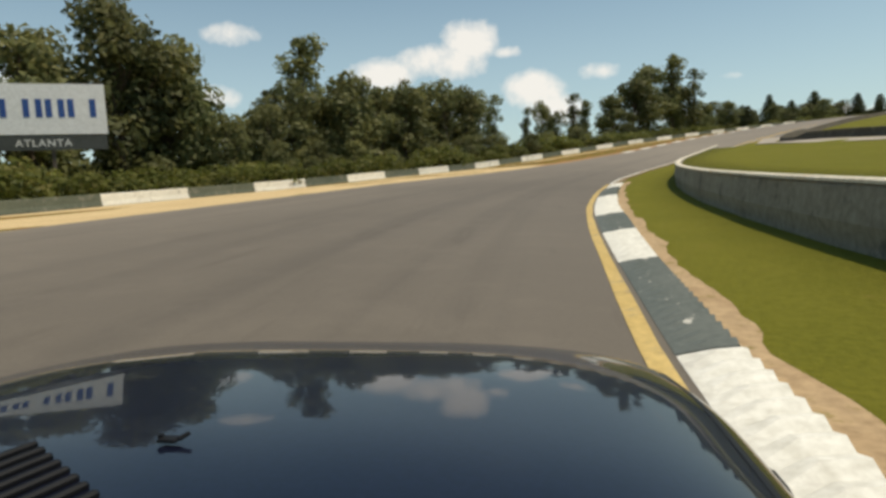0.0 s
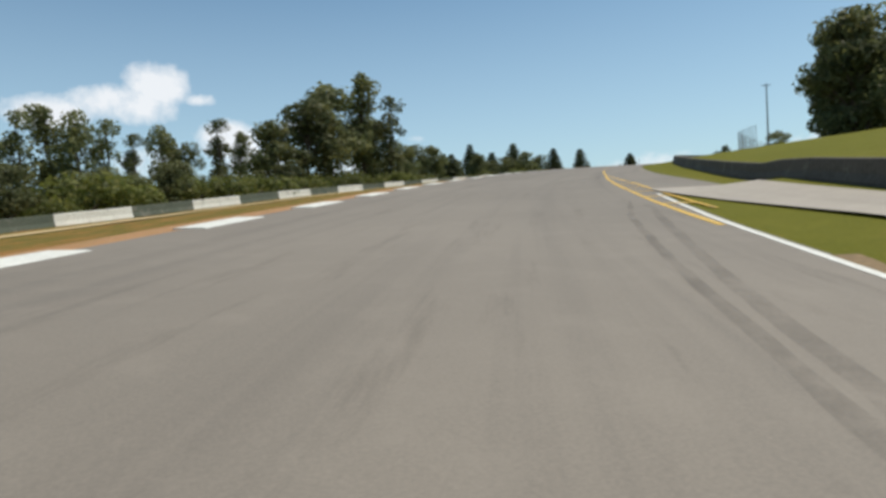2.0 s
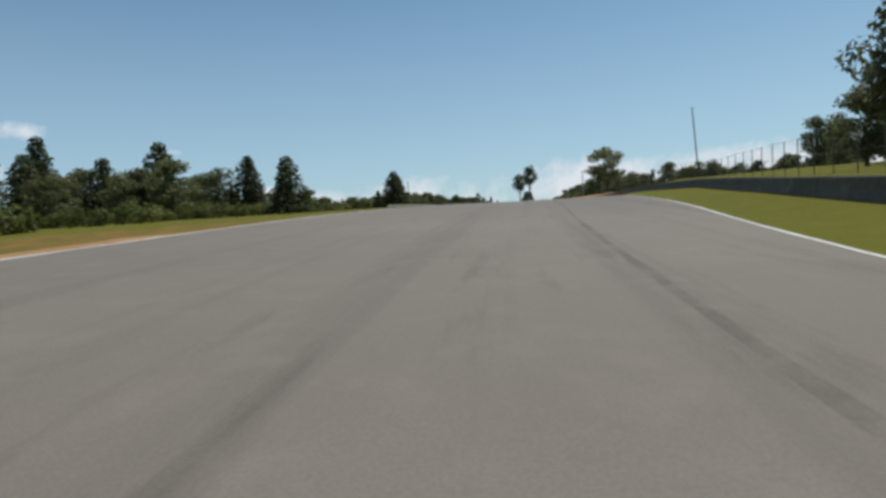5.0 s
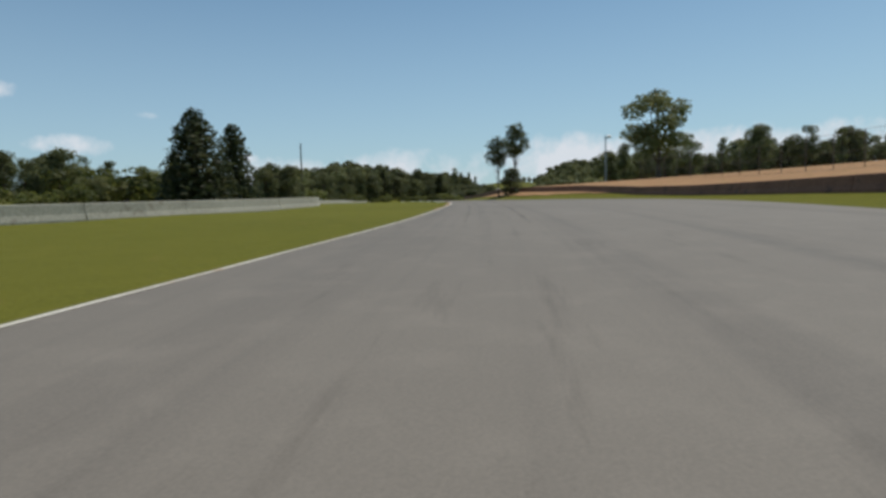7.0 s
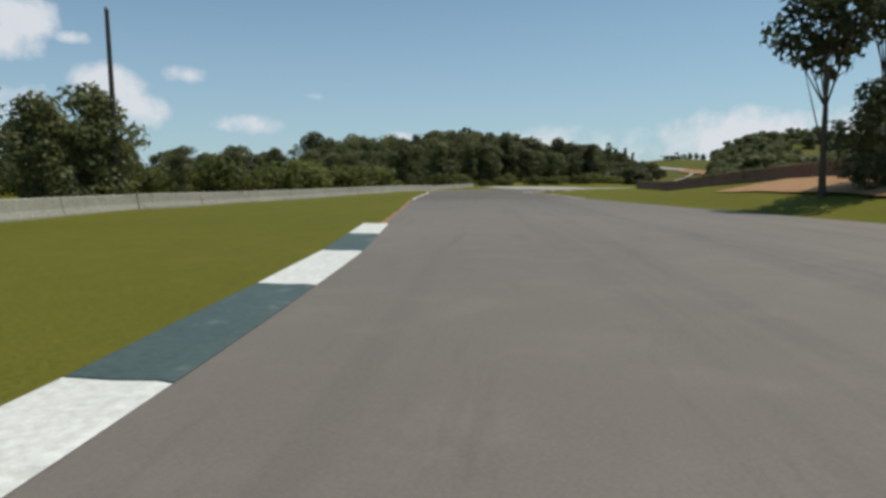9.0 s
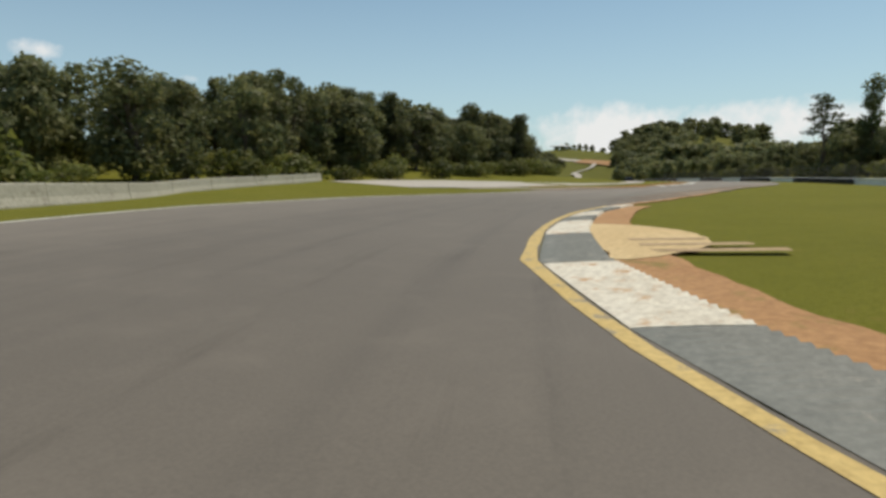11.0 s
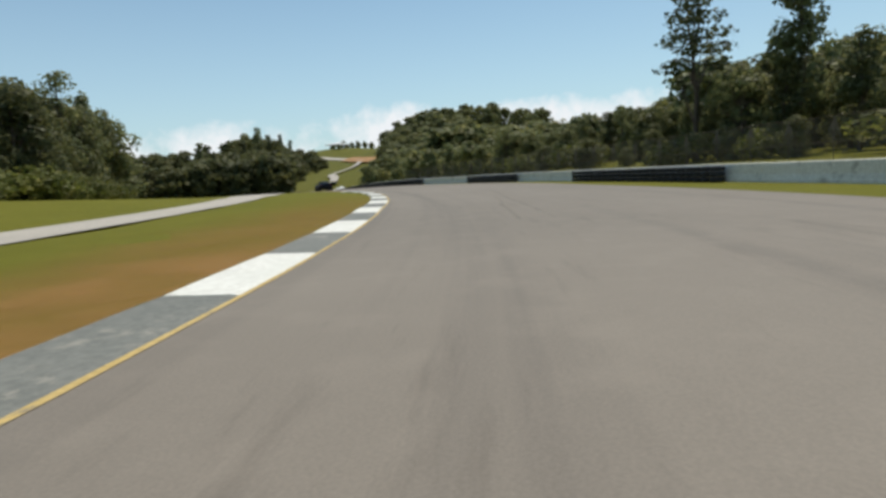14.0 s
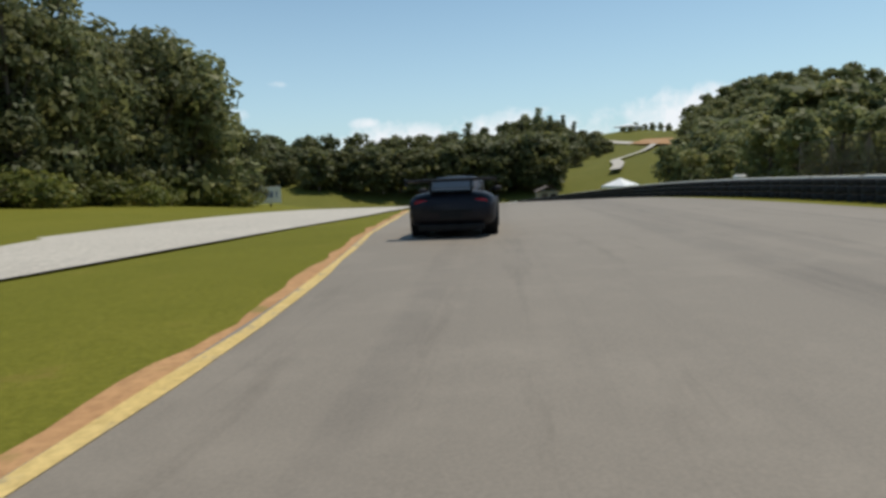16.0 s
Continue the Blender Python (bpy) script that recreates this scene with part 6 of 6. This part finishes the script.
def lead_car(m):
    """A rear-engined coupe with a tall rear wing."""
    car = thing("race_car", "black-blue racing coupe with a high rear wing, standing on the asphalt", "car", at=m)
    loft("body", resample([(-2.22, 0.78, 0.40, 0.74), (-2.15, 0.86, 0.26, 0.86), (-1.9, 0.91, 0.20, 0.93), (-1.4, 0.925, 0.16, 0.95), (-0.8, 0.90, 0.13, 0.88), (0.0, 0.87, 0.12, 0.84),
                           (0.9, 0.885, 0.13, 0.86), (1.4, 0.90, 0.15, 0.82), (1.8, 0.87, 0.17, 0.72), (2.1, 0.76, 0.20, 0.58), (2.22, 0.60, 0.24, 0.46)]), M_BLACKBLUE, car, 4.2, 32, flat=0.03)
    loft("roof", resample([(-1.75, 0.44, 0.80, 0.93), (-1.2, 0.56, 0.80, 1.10), (-0.6, 0.61, 0.80, 1.23), (-0.1, 0.62, 0.80, 1.27), (0.3, 0.61, 0.80, 1.23), (0.75, 0.58, 0.78, 1.02), (1.05, 0.54, 0.76, 0.86)]),
         M_BLACKBLUE, car, 3.2, 28, flat=0.02)
    v = [(-0.47, -1.62, 1.005), (0.47, -1.62, 1.005), (0.40, -0.80, 1.235), (-0.40, -0.80, 1.235)]
    bm = bmesh.new()
    q = [bm.verts.new(p) for p in v]
    fc = bm.faces.new(q)
    r = bmesh.ops.extrude_face_region(bm, geom=[fc])
    bmesh.ops.translate(bm, vec=(0, -0.012, 0.022), verts=[e for e in r["geom"] if isinstance(e, bmesh.types.BMVert)])
    bmesh.ops.recalc_face_normals(bm, faces=bm.faces)
    part("rear_window", bm, M_GLASS, car, "dark tinted rear window")
    bm = bmesh.new()
    q = [bm.verts.new(p) for p in [(-0.53, 1.0, 0.90), (0.53, 1.0, 0.90), (0.47, 0.42, 1.21), (-0.47, 0.42, 1.21)]]
    fc = bm.faces.new(q)
    r = bmesh.ops.extrude_face_region(bm, geom=[fc])
    bmesh.ops.translate(bm, vec=(0, 0.015, 0.03), verts=[e for e in r["geom"] if isinstance(e, bmesh.types.BMVert)])
    bmesh.ops.recalc_face_normals(bm, faces=bm.faces)
    part("windscreen", bm, M_GLASS, car, "tinted windscreen")
    for sx in (-1, 1):
        bar("side_window", (0.03, 1.15, 0.24), (sx * 0.585, -0.2, 1.03), M_GLASS, car, 0.012, Euler((0, sx * -0.20, 0)).to_quaternion())
        tl = loft("tail_light", [(-2.20, 0.02, -0.02, 0.02), (-2.19, 0.15, -0.06, 0.06), (-2.10, 0.16, -0.065, 0.065)], M_REDLENS, car, 2.6, 16, "red tail light")
        tl.location = (sx * 0.60, 0.0, 0.74)
        mirror = loft("mirror", [(0.50, 0.05, -0.03, 0.03), (0.53, 0.11, -0.06, 0.06), (0.62, 0.10, -0.055, 0.055), (0.66, 0.03, -0.02, 0.02)], M_BLACKBLUE, car, 3.0, 14)
        mirror.location = (sx * 0.93, 0.0, 0.95)
        bar("mirror_stalk", (0.16, 0.04, 0.03), (sx * 0.80, 0.58, 0.92), M_TRIM, car)
        bm = bmesh.new()
        add_tube(bm, (sx * 0.16, -2.24, 0.31), (sx * 0.16, -2.05, 0.31), 0.055, 0.055, 14, False)
        part("exhaust_tip", bm, M_CHROME, car, "polished exhaust tip")
        bar("wing_upright", (0.035, 0.20, 0.30), (sx * 0.42, -1.93, 1.04), M_CARBON, car)
        bar("wing_endplate", (0.02, 0.36, 0.16), (sx * 0.93, -2.02, 1.17), M_CARBON, car, 0.006)
        for y, w in ((-1.25, 0.31), (1.30, 0.26)):
            wheel(car, sx * (0.94 - w / 2), y, 0.33, w)
        for y in (-1.25, 1.30):
            bm = bmesh.new()
            add_tube(bm, (sx * 0.60, y, 0.34), (sx * 0.935, y, 0.34), 0.385, 0.40, 28)
            part("wheel_arch", bm, M_TRIM, car)
    blade = loft("wing_blade", [(-2.18, 0.93, 1.195, 1.215), (-2.12, 0.93, 1.18, 1.225), (-2.0, 0.93, 1.165, 1.215), (-1.88, 0.93, 1.16, 1.185), (-1.85, 0.93, 1.16, 1.175)], M_CARBON, car, 6.0, 20, "black carbon wing blade")
    bar("diffuser", (1.36, 0.30, 0.14), (0, -2.06, 0.23), M_TRIM, car, 0.03)
    for x in (-0.45, -0.15, 0.15, 0.45):
        bar("diffuser_fin", (0.02, 0.32, 0.15), (x, -2.08, 0.21), M_TRIM, car, 0.004)
    bar("rear_grille", (0.90, 0.04, 0.07), (0, -2.215, 0.56), M_TRIM, car)
    bar("number_plate", (0.46, 0.02, 0.11), (0, -2.235, 0.47), M_TRIM, car, 0.004, label="dull black blank plate")
    bar("engine_cover", (0.84, 0.42, 0.03), (0, -1.88, 0.985), M_TRIM, car, 0.01, Euler((0.10, 0, 0)).to_quaternion())
    return car


def camera_car(m):
    """The long-bonneted coupe that the drive begins over."""
    car = thing("sports_car", "dark navy sports coupe with a glossy louvred bonnet", "car", at=m)
    prof = resample([(-2.15, 0.80, 0.35, 0.78), (-2.0, 0.90, 0.22, 0.88), (-1.4, 0.95, 0.16, 0.92), (-0.6, 0.94, 0.13, 0.88), (0.1, 0.94, 0.12, 0.86), (0.6, 0.945, 0.12, 0.85), (1.1, 0.95, 0.13, 0.825),
                     (1.6, 0.93, 0.15, 0.775), (1.95, 0.88, 0.17, 0.72), (2.2, 0.80, 0.20, 0.63), (2.4, 0.64, 0.24, 0.50), (2.48, 0.5, 0.28, 0.42)], 0.06)
    loft("body", prof, M_NAVY, car, 5.0, 56, flat=0.03)
    loft("roof", resample([(-2.0, 0.40, 0.78, 0.90), (-1.5, 0.54, 0.80, 1.05), (-0.9, 0.58, 0.80, 1.19), (-0.5, 0.58, 0.80, 1.19), (-0.2, 0.56, 0.80, 1.10), (0.12, 0.52, 0.80, 0.87)]), M_GLASS, car, 3.2, 28, "tinted glass cabin")
    loft("roof_panel", resample([(-1.25, 0.45, 1.10, 1.165), (-0.9, 0.50, 1.14, 1.225), (-0.5, 0.49, 1.14, 1.225), (-0.3, 0.44, 1.08, 1.16)]), M_NAVY, car, 3.0, 20)
    # louvre block on the bonnet: dark slats, each raised at its back edge
    for k in range(11):
        x, y = -0.15 + 0.029 * k, 0.945 - 0.017 * k
        zt = float(np.interp(y, [r[0] for r in prof], [r[3] for r in prof])) + 0.028
        bar("louvre", (0.011, 0.22, 0.012), (x, y, zt + 0.001), M_TRIM, car, 0.005, Euler((-0.05, 0.3, -0.22)).to_quaternion(), "black bonnet louvre slat")
    zt = float(np.interp(1.07, [r[0] for r in prof], [r[3] for r in prof])) + 0.03
    bm = bmesh.new()
    add_box(bm, (0.03, 0.018, 0.006), (0.06, 1.08, zt + 0.003), None, 0.004)
    add_tube(bm, (0.048, 1.08, zt + 0.004), (0.048, 1.08, zt + 0.010), 0.005, 0.004, 10)
    add_tube(bm, (0.075, 1.08, zt + 0.004), (0.086, 1.09, zt + 0.009), 0.004, 0.003, 8)
    part("bonnet_catch", bm, M_TRIM, car, "small black bonnet catch")
    for sx in (-1, 1):
        # shut line along the bonnet's side
        v, f = [], []
        for y in np.arange(0.25, 2.05, 0.09):
            w = float(np.interp(y, [r[0] for r in prof], [r[1] for r in prof]))
            hi = float(np.interp(y, [r[0] for r in prof], [r[3] for r in prof]))
            lo = float(np.interp(y, [r[0] for r in prof], [r[2] for r in prof]))
            x = w * 0.90
            s = (1 - 0.90 ** 5) ** 0.2
            z = (lo + hi) / 2 + (hi - lo) / 2 * s + 0.03 * (1 - 0.81) + 0.004
            v += [(sx * (x - 0.006), y, z), (sx * (x + 0.006), y, z - 0.004)]
        for i in range(len(v) // 2 - 1):
            f.append((2 * i, 2 * i + 1, 2 * i + 3, 2 * i + 2))
        mesh_part("bonnet_gap", v, f, M_TRIM, car)
        hl = loft("headlight", [(2.02, 0.15, -0.05, 0.05), (2.20, 0.11, -0.045, 0.035), (2.28, 0.03, -0.02, 0.0)], M_CLEARLENS, car, 2.6, 16, "smoked headlight")
        hl.location = (sx * 0.60, 0.0, 0.56)
        tl = loft("tail_light", [(-2.17, 0.02, -0.02, 0.02), (-2.16, 0.09, -0.07, 0.07), (-2.08, 0.10, -0.075, 0.075)], M_REDLENS, car, 2.4, 16, "red tail light")
        tl.location = (sx * 0.62, 0.0, 0.70)
        for y in (-1.30, 1.45):
            bm = bmesh.new()
            add_tube(bm, (sx * 0.60, y, 0.30), (sx * 0.95, y, 0.30), 0.33, 0.34, 28)
            part("wheel_arch", bm, M_TRIM, car)
            wheel(car, sx * 0.83, y, 0.32, 0.27)
        mirror = loft("mirror", [(-0.10, 0.05, -0.03, 0.03), (-0.07, 0.10, -0.06, 0.06), (0.02, 0.09, -0.055, 0.055), (0.06, 0.03, -0.02, 0.02)], M_NAVY, car, 3.0, 14)
        mirror.location = (sx * 0.95, -0.15, 0.95)
        bar("mirror_stalk", (0.14, 0.04, 0.03), (sx * 0.84, -0.17, 0.90), M_TRIM, car)
    bar("front_grille", (0.9, 0.05, 0.16), (0, 2.40, 0.33), M_TRIM, car, 0.02)
    return car


def on_road(s, l, turn=0.0):
    """A pose on the asphalt at a station, level across and following the slope."""
    a, b = place(s - 1.3, l, 0.022), place(s + 1.3, l, 0.022)
    fwd = (b - a).normalized()
    right = fwd.cross(Vector((0, 0, 1))).normalized()
    up = right.cross(fwd)
    m = Matrix((right, fwd, up)).transposed().to_4x4()
    m.translation = (a + b) / 2
    return m @ Matrix.Rotation(radians(turn), 4, "Z")


lead_car(on_road(612.2, -0.85, -1.5))
camera_car(on_road(-0.32, -0.63, -3.0))

# ---------------------------------------------------------------- beyond the esses
M_VANWHITE = plain("white_van_paint", (0.68, 0.68, 0.67), 0.3)


def service_van(m, length, label, cab=True):
    van = thing("service_van", label, "van", "service vehicles", m)
    loft("body", resample([(-length / 2, 0.86, 0.5, 1.9), (-length / 2 + 0.2, 0.95, 0.4, 2.0), (0.5, 0.97, 0.38, 2.05), (length / 2 - 1.5, 0.96, 0.38, 1.9), (length / 2 - 0.9, 0.94, 0.4, 1.15), (length / 2, 0.85, 0.45, 0.95)]), M_VANWHITE, van, 6.0, 28)
    for sx in (-1, 1):
        bar("side_window", (0.03, 0.9, 0.5), (sx * 0.965, length / 2 - 1.75, 1.45), M_GLASS, van)
        for y in (-length / 2 + 0.9, length / 2 - 0.9):
            wheel(van, sx * 0.86, y, 0.34, 0.2)
    bar("windscreen", (1.6, 0.05, 0.6), (0, length / 2 - 1.22, 1.52), M_GLASS, van, 0.01, Euler((0.75, 0, 0)).to_quaternion())
    return van


def on_land(x, y, turn=0.0):
    return Matrix.Translation((x, y, land(x, y)[0])) @ Matrix.Rotation(radians(turn), 4, "Z")


service_van(on_land(547, 414.5, -70), 5.6, "white service van parked behind the barrier")
service_van(on_land(548.5, 408.5, -75), 5.2, "white pickup with a cap parked behind the barrier")
_p = on_land(527, 424)
canopy(_p @ Matrix.Translation((0, 0, 0.0)), 4.2, 3.4, "small white canopy tent behind the barrier")
billboard(on_land(484, 459).translation, -25, 4.4, 2.6, 0.5, "pale billboard with blue bars at the wood's edge", False)
hut = thing("marshal_hut", "grey timber hut with a pitched roof beside the track", "hut", at=on_land(520, 433, -40))
bar("wall", (3.2, 3.2, 2.3), (0, 0, 1.1), M_CONCRETE, hut, 0.02)
bm = bmesh.new()
for x in (-1, 1):
    add_box(bm, (2.1, 3.8, 0.09), (x * 0.92, 0, 2.62), Euler((0, x * 0.42, 0)).to_quaternion(), 0.01)
part("roof", bm, M_WOODPOLE, hut)
bar("door", (0.9, 0.06, 1.95), (-0.6, -1.62, 0.95), M_WOODPOLE, hut)
bar("window", (0.9, 0.05, 0.8), (0.8, -1.62, 1.4), M_GLASS, hut)
